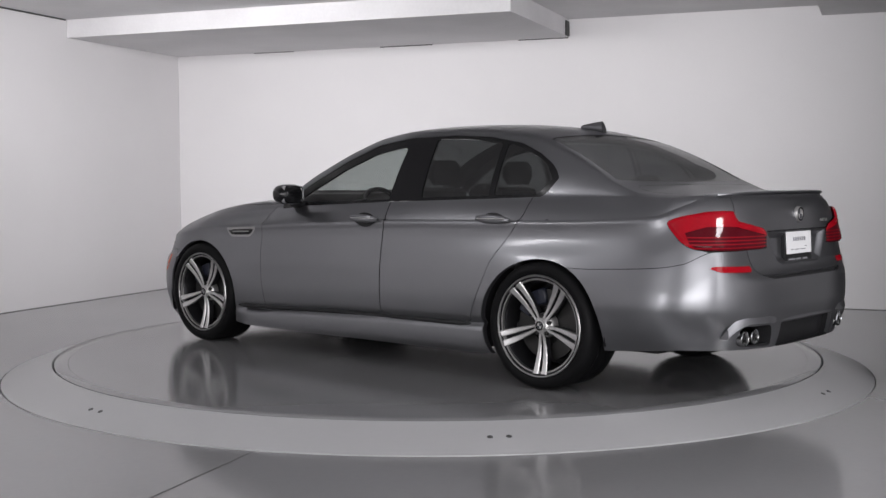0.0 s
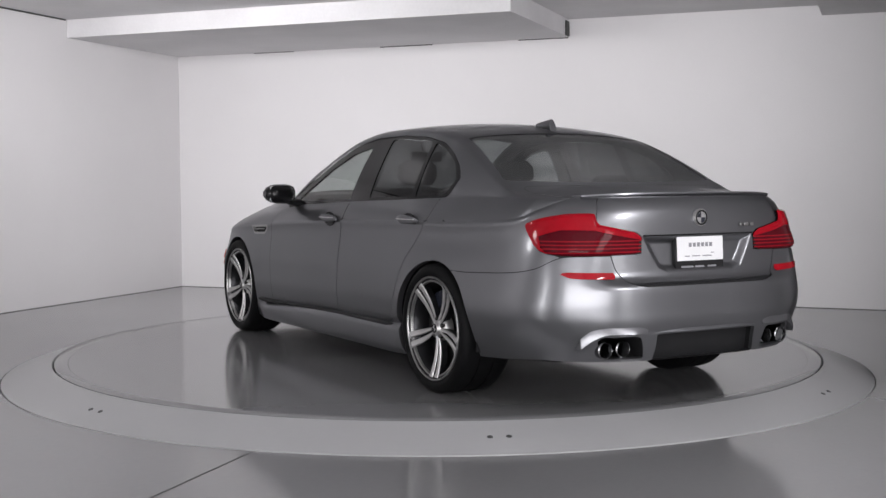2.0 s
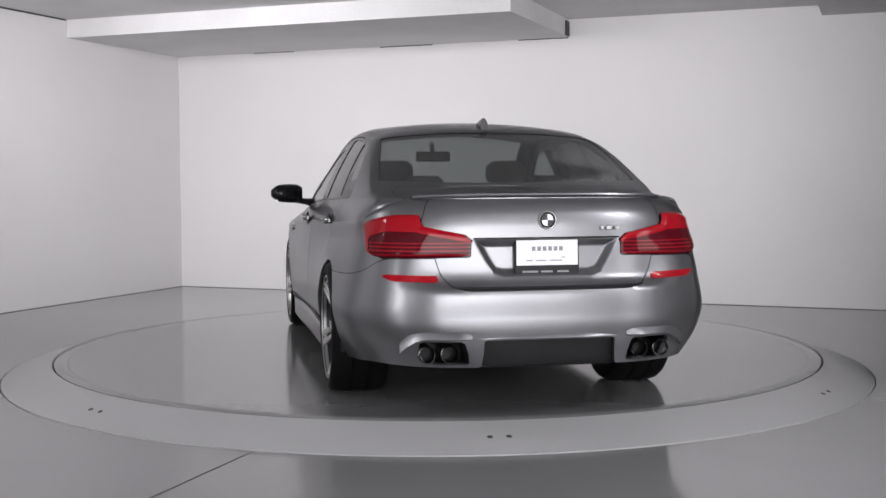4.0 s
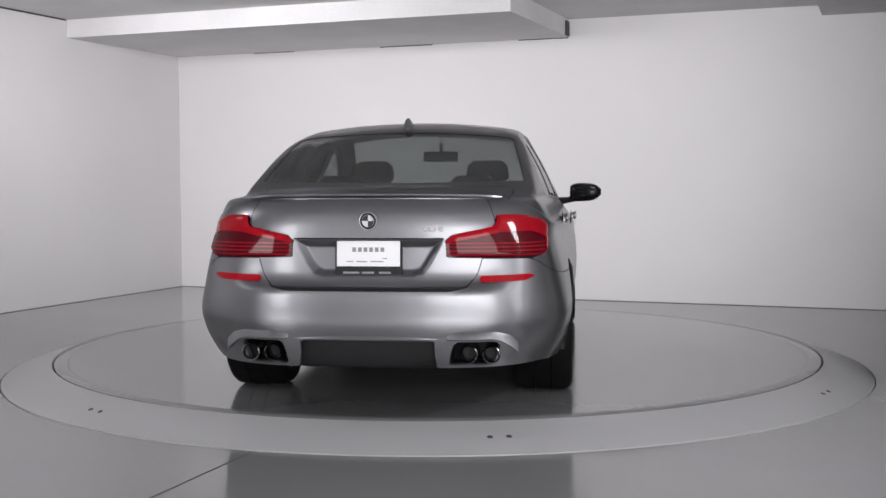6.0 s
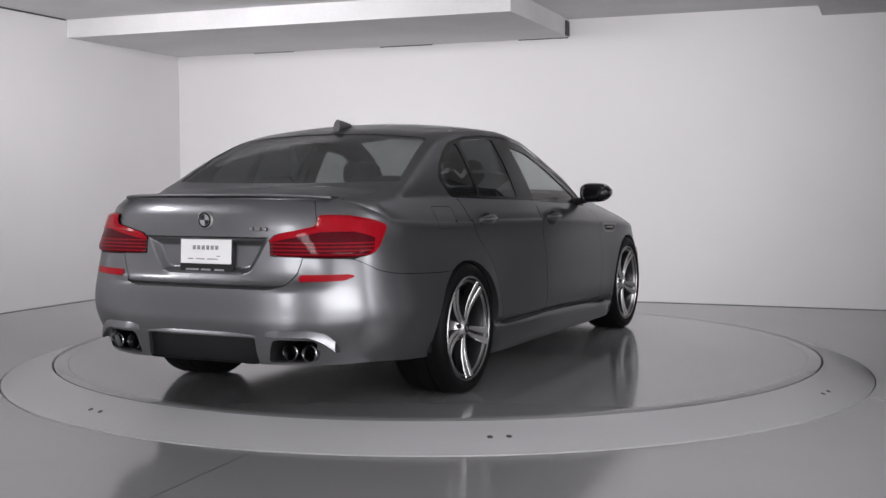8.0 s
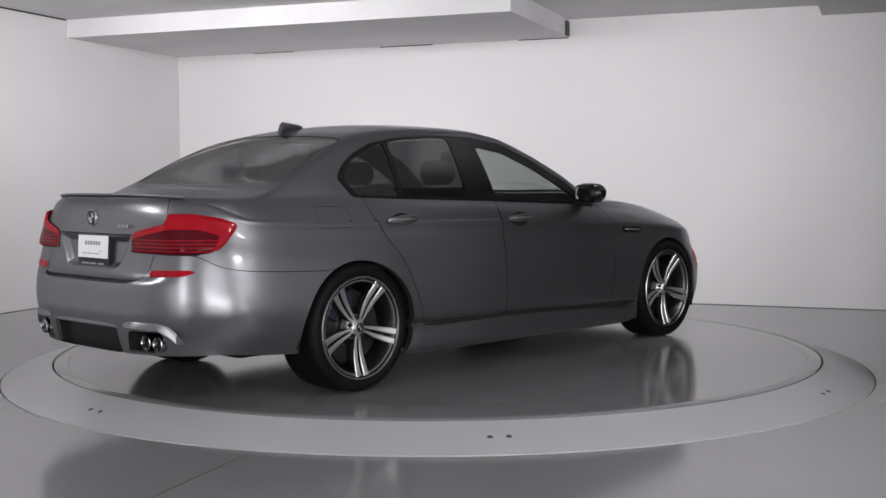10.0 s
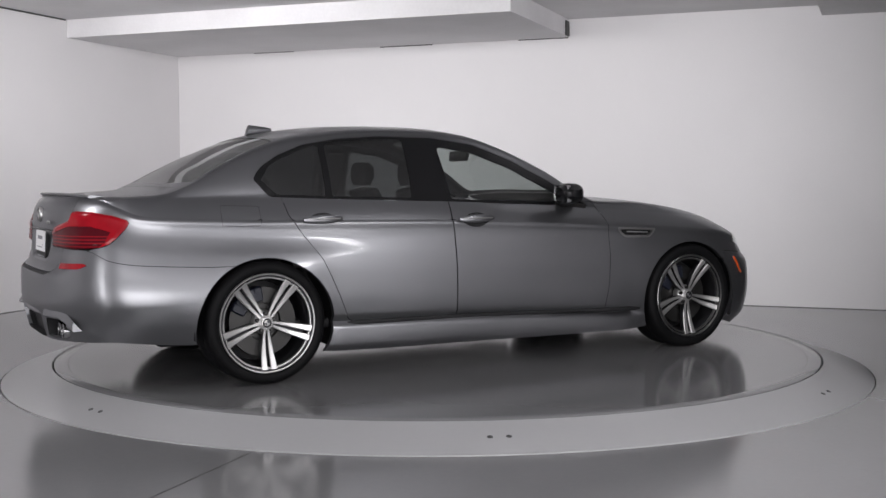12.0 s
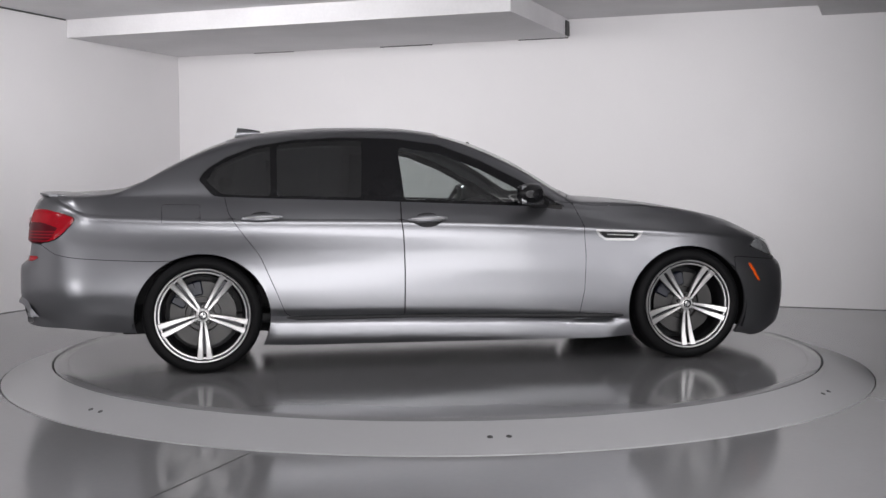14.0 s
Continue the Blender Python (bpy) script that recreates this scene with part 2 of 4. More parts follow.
# ---- the room ----
def build_room():
    slab("wall_north", -0.2, 14.4, -0.2, 0.0, 0, 3.1, WALL)
    slab("wall_west", -0.2, 0.0, 0.0, 14.0, 0, 3.1, WALL)
    # unseen walls added to close the room; the pale east one lightens reflections
    slab("wall_east", 14.2, 14.4, 0.0, 14.0, 0, 3.1, WALL)
    slab("wall_south", -0.2, 14.4, 14.0, 14.2, 0, 3.1, WALL)
    # unseen dark slab, added to darken what the car reflects on the right
    slab("dark_blocker_east", 7.75, 7.85, 0.0, 4.2, 0, 2.83, BLOCKER)
    slab("ceiling", 0.0, 14.2, 0.0, 14.0, 2.83, 3.03, CEIL)
    slab("ceiling_beam", 7.05, 7.747, 0.003, 1.5, 2.735, 2.827, CEIL)
    slab("soffit", 0.003, 4.63, 0.003, 1.93, 2.65, 2.827, CEIL)
    slab("ceiling_joint", 0.001, 0.012, 1.95, 6.5, 2.816, 2.83, JOINT)
    slab("base_joint", 0.0, 7.75, 0.0, 0.004, 0.0, 0.006, SEAM)
    slab("base_joint", 0.0, 0.004, 0.004, 9.0, 0.0, 0.006, SEAM)
    # floor with a round pit for the turntable
    n, r0 = 128, 2.797
    verts, faces = [], []
    for i in range(n):
        a = 2 * math.pi * i / n
        verts += [(r0 * math.cos(a), r0 * math.sin(a), 0), (r0 * math.cos(a), r0 * math.sin(a), -0.05), (18 * math.cos(a), 18 * math.sin(a), 0)]
    for i in range(n):
        j = (i + 1) % n
        faces += [(3 * i, 3 * i + 2, 3 * j + 2, 3 * j), (3 * i + 1, 3 * i, 3 * j, 3 * j + 1)]
    tagged(part("floor", (verts, faces), FLOOR, None), "polished grey concrete floor with soft reflections", kind="structure")


def build_turntable():
    table = tagged(new("turntable"), "round grey coated car turntable disc inside its ramp", "turntable")
    part("platform", revolve([(0.0, 0.0), (0.6, 0.0), (1.2, 0.0), (1.8, 0.0), (2.40, 0.0), (2.40, -0.05)], 160), DISC, table)
    part("edge_ring", revolve([(2.4015, -0.05), (2.4015, 0.0), (2.478, 0.0), (2.482, -0.003), (2.482, -0.12)], 160), DISC, table)
    table.matrix_world = pose(0, 0, DECK)
    ramp = tagged(new("turntable_ramp"), "sloping grey ring ramp round the turntable", "ramp")
    part("ramp_ring", revolve([(2.492, -0.03), (2.492, DECK - 0.004), (2.495, DECK), (2.788, 0.004), (2.79, -0.03)], 160), RAMP, ramp)
    # pairs of screw holes in the slope
    hole = revolve([(0.0, 0.0), (0.011, 0.0), (0.013, 0.0012), (0.014, 0.0)], 14)
    tilt = math.degrees(math.atan2(DECK - 0.006, 2.782 - 2.495))
    for centre in (-131.4, -84.0, -36.9):
        for turn in (-0.95, 0.95):
            a = radians(centre + turn)
            ob = part("screw_hole", hole, JOINT, ramp, "small dark screw hole")
            ob.matrix_local = Matrix.Rotation(a, 4, "Z") @ pose(2.64, 0, DECK - (2.64 - 2.495) * math.tan(radians(tilt)) + 0.001, 0, tilt, 0)
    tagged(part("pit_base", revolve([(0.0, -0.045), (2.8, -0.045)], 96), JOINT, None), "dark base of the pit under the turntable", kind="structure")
    # saw-cut joint in the floor, and the joint where the soffit meets the wall
    a, b = Vector((-0.84, -2.69, 0)), Vector((-1.62, -4.85, 0))
    d = b - a
    bm = bmesh.new()
    box(bm, pose((a.x + b.x) / 2, (a.y + b.y) / 2, -0.002, 0, 0, math.degrees(math.atan2(d.y, d.x))), d.length, 0.008, 0.006)
    tagged(part("floor_joint", bm, JOINT, None), "thin dark saw-cut joint in the concrete floor", kind="structure")
    for u0, u1, v0, v1, z in ((2.55, 3.15, 0.002, 0.012, 2.642), (1.0, 1.5, 0.002, 0.01, 2.644), (4.1, 4.62, 0.002, 0.012, 2.642)):
        slab("soffit_joint", u0, u1, v0, v1, z, 2.65, JOINT)
    slab("soffit_bracket", 4.632, 4.645, 0.04, 0.16, 2.655, 2.80, JOINT)
    return table


build_room()
TABLE = build_turntable()


# ---- the car: body surface ----
Z_SHOULDER = curve((-2.6, 1.035), (-2.42, 1.03), (-2.3, 0.985), (-2.16, 0.935), (-1.9, 0.918), (-1.5, 0.904), (-1.08, 0.899), (-0.35, 0.888), (0.3, 0.868), (0.8, 0.842), (1.2, 0.822), (1.7, 0.785), (2.0, 0.745), (2.2, 0.70), (2.4, 0.665))
Z_BOTTOM = curve((-2.6, 0.268), (-2.3, 0.272), (-2.0, 0.248), (-1.85, 0.24), (-1.2, 0.160), (-0.9, 0.150), (0.8, 0.150), (1.1, 0.158), (1.75, 0.15), (2.0, 0.115), (2.4, 0.12))
X_REAR = curve((0.2, -2.515), (0.27, -2.552), (0.40, -2.579), (0.475, -2.588), (0.49, -2.587), (0.60, -2.584), (0.63, -2.574), (0.65, -2.545), (0.70, -2.526), (0.80, -2.518), (0.90, -2.515), (0.96, -2.505), (1.0, -2.488), (1.035, -2.462))
X_CORNER = curve((0.2, -2.515), (0.27, -2.547), (0.40, -2.573), (0.50, -2.578), (0.62, -2.571), (0.75, -2.545), (0.90, -2.517), (0.96, -2.505), (1.0, -2.488), (1.035, -2.462))
X_FRONT = curve((0.1, 2.24), (0.2, 2.345), (0.4, 2.365), (0.52, 2.36), (0.57, 2.345), (0.60, 2.315), (0.68, 2.275), (0.8, 2.2))
# half width by depth below the shoulder line: flat flank, and with the door tuck and sill
FLANK = curve((0, 0.897), (0.012, 0.9045), (0.024, 0.9065), (0.038, 0.9040), (0.06, 0.9018), (0.085, 0.9015), (0.13, 0.905), (0.2, 0.914), (0.3, 0.921), (0.45, 0.920), (0.55, 0.910), (0.62, 0.892), (0.7, 0.86))
SILL = curve((0, 0.897), (0.012, 0.9045), (0.024, 0.9065), (0.038, 0.9040), (0.06, 0.9018), (0.085, 0.9015), (0.13, 0.905), (0.2, 0.912), (0.3, 0.917), (0.42, 0.917), (0.52, 0.912), (0.55, 0.905), (0.562, 0.886), (0.575, 0.880), (0.59, 0.893), (0.604, 0.904), (0.66, 0.907), (0.71, 0.902), (0.745, 0.872))
REAR_TAPER = curve((0.2, 0.05), (0.5, 0.02), (0.65, 0.03), (0.8, 0.022), (0.92, 0.026), (0.98, 0.045), (1.035, 0.08))
FRONT_TAPER = curve((0.1, 0.08), (0.4, 0.035), (0.7, 0.055), (0.85, 0.09))
Z_CENTRE = curve((-2.5, 1.03), (-2.455, 1.04), (-2.43, 1.056), (-2.40, 1.057), (-2.36, 1.054), (-2.2, 1.060), (-2.0, 1.078), (-1.9, 1.108), (-1.69, 1.222), (-1.535, 1.302), (-1.41, 1.358), (-1.27, 1.404), (-1.06, 1.44), (-0.78, 1.462),
                 (-0.49, 1.468), (-0.27, 1.463), (-0.05, 1.440), (0.176, 1.388), (0.40, 1.304), (0.63, 1.180), (0.80, 1.072), (0.88, 1.025), (1.15, 1.003), (1.45, 0.967), (1.73, 0.911), (1.92, 0.855), (2.08, 0.792), (2.2, 0.73), (2.27, 0.68), (2.4, 0.66))
Z_BELT = curve((-2.5, 1.035), (-2.3, 1.025), (-2.0, 1.03), (-1.7, 1.032), (-1.42, 1.027), (-1.08, 1.013), (-0.34, 0.991), (0.36, 0.962), (0.70, 0.945), (0.95, 0.925), (1.45, 0.89), (1.8, 0.835), (2.1, 0.745), (2.3, 0.67))
Y_BELT = curve((-2.5, 0.69), (-2.2, 0.745), (-1.9, 0.752), (-1.42, 0.772), (-1.08, 0.80), (-0.34, 0.825), (0.36, 0.822), (0.8, 0.805), (1.2, 0.78), (1.8, 0.72), (2.2, 0.5))
Z_RAIL = curve((-2.5, 1.035), (-2.2, 1.04), (-2.0, 1.05), (-1.85, 1.105), (-1.69, 1.19), (-1.5, 1.282), (-1.338, 1.342), (-1.17, 1.380), (-0.94, 1.405), (-0.67, 1.420), (-0.325, 1.417), (-0.05, 1.385), (0.2, 1.302), (0.45, 1.182), (0.70, 1.030), (0.82, 0.985), (1.15, 0.974), (1.45, 0.943), (1.8, 0.877), (2.1, 0.765), (2.3, 0.67))
Y_RAIL = curve((-2.5, 0.62), (-2.1, 0.68), (-1.9, 0.725), (-1.69, 0.695), (-1.5, 0.662), (-1.338, 0.636), (-1.2, 0.615), (-0.6, 0.60), (-0.1, 0.61), (0.3, 0.66), (0.7, 0.745), (0.85, 0.74), (1.2, 0.68), (1.8, 0.58), (2.2, 0.4))
AXLE_X, REAR_AX, FRONT_AX = 1.482, -1.482, 1.482
POWER = 3.3


def smooth(a, b, x):
    t = np.clip((x - a) / (b - a), 0, 1)
    return t * t * (3 - 2 * t)


def half_width(x, z, zs):
    d = zs - z
    between = smooth(-1.25, -1.05, x) * (1 - smooth(0.95, 1.15, x))
    w = FLANK(d) * (1 - between) + SILL(d) * between
    w = w - 0.055 * (1 - smooth(-1.9, 0.5, x)) * (1 - smooth(0.0, 0.45, d))
    w = w - 0.10 * np.clip(0.475 - z, 0, 1) * (1 - smooth(-2.05, -1.75, x))
    mid = smooth(0.25, 0.5, z) * (1 - smooth(0.66, 0.86, z))
    w = w + mid * (0.013 * np.exp(-((x - REAR_AX) / 0.44) ** 2) + 0.016 * np.exp(-((x - FRONT_AX) / 0.44) ** 2))
    w = w - REAR_TAPER(z) * np.clip((-1.25 - x) / 1.0, 0, 2) ** 1.7 - FRONT_TAPER(z) * np.clip((x - 1.3) / 0.9, 0, 2) ** 1.8
    return w


def outline(z0):
    """Columns of the body: (kind, angle or share) spaced evenly along a reference outline."""
    a = np.linspace(0, math.pi / 2, 400)

    def even(length, wide, n):
        x, y = length * (1 - np.cos(a) ** (2 / POWER)), wide * np.sin(a) ** (2 / POWER)
        s = np.concatenate([[0], np.cumsum(np.hypot(np.diff(x), np.diff(y)))])
        return np.interp(np.linspace(0, s[-1], n), s, a)
    return even(0.62, 0.84, 64), even(0.85, 0.84, 56)


def body_half():
    """Left half of the body: the flank rings and the upper shell."""
    rear_a, front_a = outline(0.6)
    side = np.linspace(0, 1, 164)[1:-1]
    col = [("r", v) for v in rear_a] + [("s", v) for v in side] + [("f", v) for v in front_a[::-1]]
    ra, fa = 0.62, 0.85
    rows = np.concatenate([np.linspace(0, 0.9, 44), np.linspace(0.91, 1, 8)])

    def place(kind, v, z, zs):
        xr, xf = float(X_REAR(z)), float(X_FRONT(z))
        if kind == "r":
            k = math.sin(v) ** (2 / POWER)
            xr += (float(X_CORNER(z)) - xr) * float(smooth(0.56, 0.80, k))
            x, k = xr + ra - ra * math.cos(v) ** (2 / POWER), math.sin(v) ** (2 / POWER)
        elif kind == "f":
            x, k = xf - fa + fa * max(0, math.cos(v)) ** (2 / 2.9), math.sin(v) ** (2 / 2.9)
        else:
            xr = float(X_CORNER(z))
            x, k = xr + ra + v * (xf - fa - xr - ra), 1.0
        return x, k
    cols = []
    for kind, v in col:
        x0, _ = place(kind, v, 0.75, 0)
        zb, zs = float(Z_BOTTOM(x0)), float(Z_SHOULDER(x0))
        pts = []
        for t in rows:
            z = zb + t * (zs - zb)
            x, k = place(kind, v, z, zs)
            pts.append((x, k, z, zs))
        cols.append(pts)
    g = np.array(cols).transpose(1, 0, 2)
    x, k, z, zs = g[..., 0], g[..., 1], g[..., 2], g[..., 3]
    y = half_width(x, z, zs) * k
    ref = len(rows) * 3 // 4
    arc = np.concatenate([[0], np.cumsum(np.hypot(np.diff(x[ref]), np.diff(y[ref])))])
    lower = np.stack([x, y, z, np.broadcast_to(arc, x.shape)], -1)
    # upper shell: sections across the car from shoulder to centre line
    tx, ty, tz = x[-1], y[-1], z[-1]
    yb = np.minimum(Y_BELT(tx), ty * 0.955)
    yr = np.minimum(Y_RAIL(tx), ty * 0.88)
    zb, zr, zc = Z_BELT(tx), Z_RAIL(tx), Z_CENTRE(tx)
    zb, zr, zc = np.maximum(zb, tz), np.maximum(zr, tz), np.maximum(zc, tz)
    key = [(ty, tz), (yb, zb), (yr, zr), (0 * ty, zc)]
    secs = []

    def lerp(a, b, t):
        return (a[0] + (b[0] - a[0]) * t, a[1] + (b[1] - a[1]) * t)

    def bulged(a, b, t, out, up):
        q, c = lerp(a, b, t), 4 * t * (1 - t)
        return (q[0] + out * c, q[1] + up * c)
    glass_zone = smooth(-2.0, -1.4, tx) * (1 - smooth(0.6, 0.9, tx))
    for t in np.linspace(0, 0.86, 9):
        secs.append(bulged(key[0], key[1], t, 0.004, 0.004))
    low, mid, high = bulged(key[0], key[1], 0.86, 0.004, 0.004), key[1], bulged(key[1], key[2], 0.06, 0.016 * glass_zone, 0.004)
    for t in (0.3, 0.6, 1.0):
        secs.append(lerp(lerp(low, mid, t), lerp(mid, high, t), t))
    for t in np.linspace(0.1, 0.9, 17):
        secs.append(bulged(key[1], key[2], t, 0.016 * glass_zone, 0.004))

    def crown(t):
        yy = yr * (1 - t)
        return (yy, zr + (zc - zr) * (1 - (1 - t) ** 2.1))
    low, mid, high = secs[-1], key[2], crown(0.12)
    for t in (0.2, 0.4, 0.6, 0.8, 1.0):
        secs.append(lerp(lerp(low, mid, t), lerp(mid, high, t), t))
    for t in np.linspace(0.16, 1, 20):
        secs.append(crown(t))
    up = np.stack([np.stack([tx, s[0], s[1], arc], -1) for s in secs], 0)
    return grid_sheet(lower).mirror_fix(), grid_sheet(up).mirror_fix()


def mirror_fix(self):
    """Makes the sheet of the left half face outwards."""
    n = self.normals()
    far = np.argmax(self.p[:, 1] + 0.2 * self.p[:, 2])
    return self if n[far, 1] + n[far, 2] > 0 else Sheet(self.p, self.t[:, ::-1])


Sheet.mirror_fix = mirror_fix

DLO = [(-1.50, 1.128), (-1.478, 1.165), (-1.44, 1.205), (-1.338, 1.266), (-1.172, 1.331), (-0.938, 1.370), (-0.668, 1.387), (-0.325, 1.381), (-0.05, 1.343), (0.2, 1.247), (0.45, 1.117), (0.72, 0.952), (0.355, 0.965), (-0.34, 0.994), (-1.08, 1.016), (-1.40, 1.028), (-1.425, 1.04)]
PANES = ([(-1.455, 1.125), (-1.40, 1.205), (-1.33, 1.245), (-1.172, 1.310), (-1.078, 1.330), (-1.082, 1.034), (-1.37, 1.044)],
         [(-1.045, 1.034), (-1.04, 1.335), (-0.938, 1.350), (-0.668, 1.367), (-0.525, 1.366), (-0.545, 1.02)],
         [(-0.285, 1.008), (-0.31, 1.327), (-0.06, 1.289), (0.19, 1.192), (0.40, 1.078), (0.55, 0.992), (0.355, 0.987)])
REAR_DOOR = [(-1.36, 1.06), (-1.33, 0.93), (-1.285, 0.86), (-1.15, 0.68), (-1.05, 0.45), (-1.008, 0.345), (-0.97, 0.318), (-0.30, 0.312), (-0.298, 0.60), (-0.302, 0.80), (-0.315, 0.89), (-0.31, 1.06)]
FRONT_DOOR = [(-0.31, 1.06), (-0.315, 0.89), (-0.302, 0.80), (-0.298, 0.60), (-0.30, 0.312), (0.78, 0.292), (0.812, 0.45), (0.822, 0.66), (0.812, 0.84), (0.77, 0.98)]
TAIL_LAMP = [(0.340, 0.768), (0.345, 0.845), (0.375, 0.872), (0.580, 0.910), (0.605, 0.960), (0.74, 0.957), (0.86, 0.938), (0.925, 0.917), (0.937, 0.902), (0.925, 0.872), (0.88, 0.815), (0.845, 0.787), (0.80, 0.772), (0.74, 0.765), (0.62, 0.762)]
LAMP_LOWER = [(0.340, 0.765), (0.345, 0.835), (0.60, 0.878), (0.75, 0.878), (0.85, 0.852), (0.83, 0.80), (0.78, 0.765), (0.62, 0.755)]
BOOT_LID = [(-0.1, 0.618), (0.36, 0.618), (0.43, 0.635), (0.475, 0.69), (0.50, 0.765), (0.59, 0.905), (0.61, 1.2), (-0.1, 1.2)]
PLATE_RECESS = [(-0.1, 0.676), (0.20, 0.676), (0.245, 0.69), (0.275, 0.735), (0.345, 0.852), (-0.1, 0.852)]
DIFFUSER = [(-0.1, 0.2), (0.345, 0.2), (0.338, 0.28), (0.305, 0.395), (-0.1, 0.395)]
PIPE_OPENING = [(0.395, 0.283), (0.395, 0.39), (0.585, 0.39), (0.612, 0.374), (0.620, 0.345), (0.610, 0.283)]


BUMPER_EDGE = curve((-2.6, 0.768), (-2.42, 0.765), (-2.30, 0.705), (-2.18, 0.684), (-1.8, 0.662))
SILL_LINE = curve((-1.05, 0.318), (-0.97, 0.313), (-0.30, 0.308), (0.78, 0.289), (1.08, 0.284))
VENT = [(0.875, 0.818), (1.188, 0.804), (1.172, 0.772), (1.137, 0.744), (0.945, 0.748), (0.905, 0.775)]
HEAD_LAMP = [(1.93, 0.695), (2.0, 0.748), (2.3, 0.71), (2.3, 0.60), (2.12, 0.63)]


def add_wheel(car, x, y, radius, width):
    side = 1 if y > 0 else -1
    wheel = new("wheel")
    wheel.parent = car
    tagged(wheel, "silver five twin-spoke alloy wheel with a low tyre")
    wheel.location = (x, y, radius)
    if side > 0:
        wheel.rotation_euler = (0, 0, math.pi)
    # wheel space: outer face towards -y; h is the depth inwards
    w, r = width, radius
    tyre = [(0.252, 0.02), (0.272, 0.002), (0.285, -0.008), (0.305, -0.014), (r - 0.016, -0.006), (r - 0.005, 0.008), (r, 0.03), (r, w * 0.32)]
    tyre += [(r - 0.006, w * 0.325), (r - 0.006, w * 0.345), (r, w * 0.35), (r, w * 0.62), (r - 0.006, w * 0.625), (r - 0.006, w * 0.645), (r, w * 0.65), (r, w - 0.03), (r - 0.02, w), (0.29, w + 0.01), (0.25, w)]
    part("tyre", revolve(tyre, 72, "y"), RUBBER, wheel, "low-profile black rubber tyre")
    rim = [(0.262, 0.012), (0.273, 0.004), (0.276, -0.004), (0.272, -0.009), (0.266, -0.008), (0.264, -0.002)]
    part("rim_lip", revolve(rim, 72, "y"), RIM_EDGE, wheel, "bright polished alloy rim edge")
    part("rim_groove", revolve([(0.264, -0.002), (0.262, 0.006), (0.2545, 0.007)], 72, "y"), ALLOY_DARK, wheel)
    part("rim_ring", revolve([(0.2545, 0.008), (0.253, 0.001), (0.246, 0.002), (0.243, 0.016)], 72, "y"), RIM_EDGE, wheel)
    part("rim_barrel", revolve([(0.244, 0.014), (0.236, 0.03), (0.228, 0.08), (0.225, w - 0.02), (0.25, w)], 64, "y"), ALLOY_DARK, wheel)
    # dark disc added across the barrel, in place of the shade inside the wheel
    part("inner_shade_disc", revolve([(0.0, w * 0.72), (0.228, w * 0.72)], 32, "y"), PLASTIC, wheel)
    part("brake_disc", revolve([(0.0, 0.10), (0.10, 0.10), (0.105, 0.085), (0.192, 0.085), (0.192, 0.115), (0.0, 0.115)], 48, "y"), STEEL, wheel, "grey steel brake disc")
    bm = bmesh.new()
    for i in range(5):
        a = math.radians(100 + i * 13)
        box(bm, pose(0.155 * math.cos(a), 0.10, 0.155 * math.sin(a), 0, -math.degrees(a), 0), 0.085, 0.07, 0.05, 0.008, 1)
    part("brake_caliper", bm, BLUE, wheel, "dark blue brake caliper")
    for i in range(5):
        base = math.radians(-88 + 72 * i)
        for turn in (-1, 1):
            verts, faces, n = [], [], 10
            for j in range(n):
                t = j / (n - 1)
                rad = 0.042 + t * 0.214
                off = turn * (0.0100 + 0.0175 * t + 0.0015 * math.sin(math.pi * t))
                wide = 0.0072 + 0.0115 * t
                top = 0.026 - 0.030 * t ** 1.4 + 0.010 * math.sin(math.pi * t)
                for o, h in ((-wide, top + 0.005), (-wide * 0.7, top), (wide * 0.7, top), (wide, top + 0.005), (wide * 0.7, top + 0.045), (-wide * 0.7, top + 0.045)):
                    cx, cz = rad, off + o
                    verts.append((cx * math.cos(base) - cz * math.sin(base), h, cx * math.sin(base) + cz * math.cos(base)))
            for j in range(n - 1):
                for q in range(6):
                    s = (q + 1) % 6
                    faces.append((j * 6 + q, j * 6 + s, (j + 1) * 6 + s, (j + 1) * 6 + q))
            faces += [tuple(range(6)), tuple(range((n - 1) * 6, n * 6))[::-1]]
            ob = part("spoke", (verts, faces), ALLOY, wheel)
            bm = bmesh.new()
            bm.from_mesh(ob.data)
            bmesh.ops.recalc_face_normals(bm, faces=bm.faces)
            for e in bm.edges:
                e.smooth = e.calc_face_angle(0) < 0.6
            bm.to_mesh(ob.data)
            bm.free()
            # machined faces, dark painted flanks
            ob.data.materials.append(ALLOY_DARK)
            for poly in ob.data.polygons:
                poly.material_index = 0 if poly.normal.y < -0.35 else 1
        # dark pocket between the twin bars
        bm = bmesh.new()
        box(bm, pose(0, 0, 0, 0, -math.degrees(base), 0) @ pose(0.155, 0.062, 0), 0.19, 0.02, 0.034, 0.006, 1)
        part("spoke_web", bm, ALLOY_DARK, wheel)
        a = base + math.radians(36)
        part("wheel_bolt", ([(v[0] + 0.050 * math.cos(a), v[1], v[2] + 0.050 * math.sin(a)) for v in revolve([(0.0, 0.022), (0.009, 0.022), (0.012, 0.027), (0.012, 0.05)], 12, "y")[0]], revolve([(0.0, 0.022), (0.009, 0.022), (0.012, 0.027), (0.012, 0.05)], 12, "y")[1]), STEEL, wheel)
    part("hub", revolve([(0.0, 0.02), (0.036, 0.02), (0.044, 0.028), (0.060, 0.040), (0.068, 0.055), (0.068, 0.09)], 40, "y"), ALLOY, wheel)
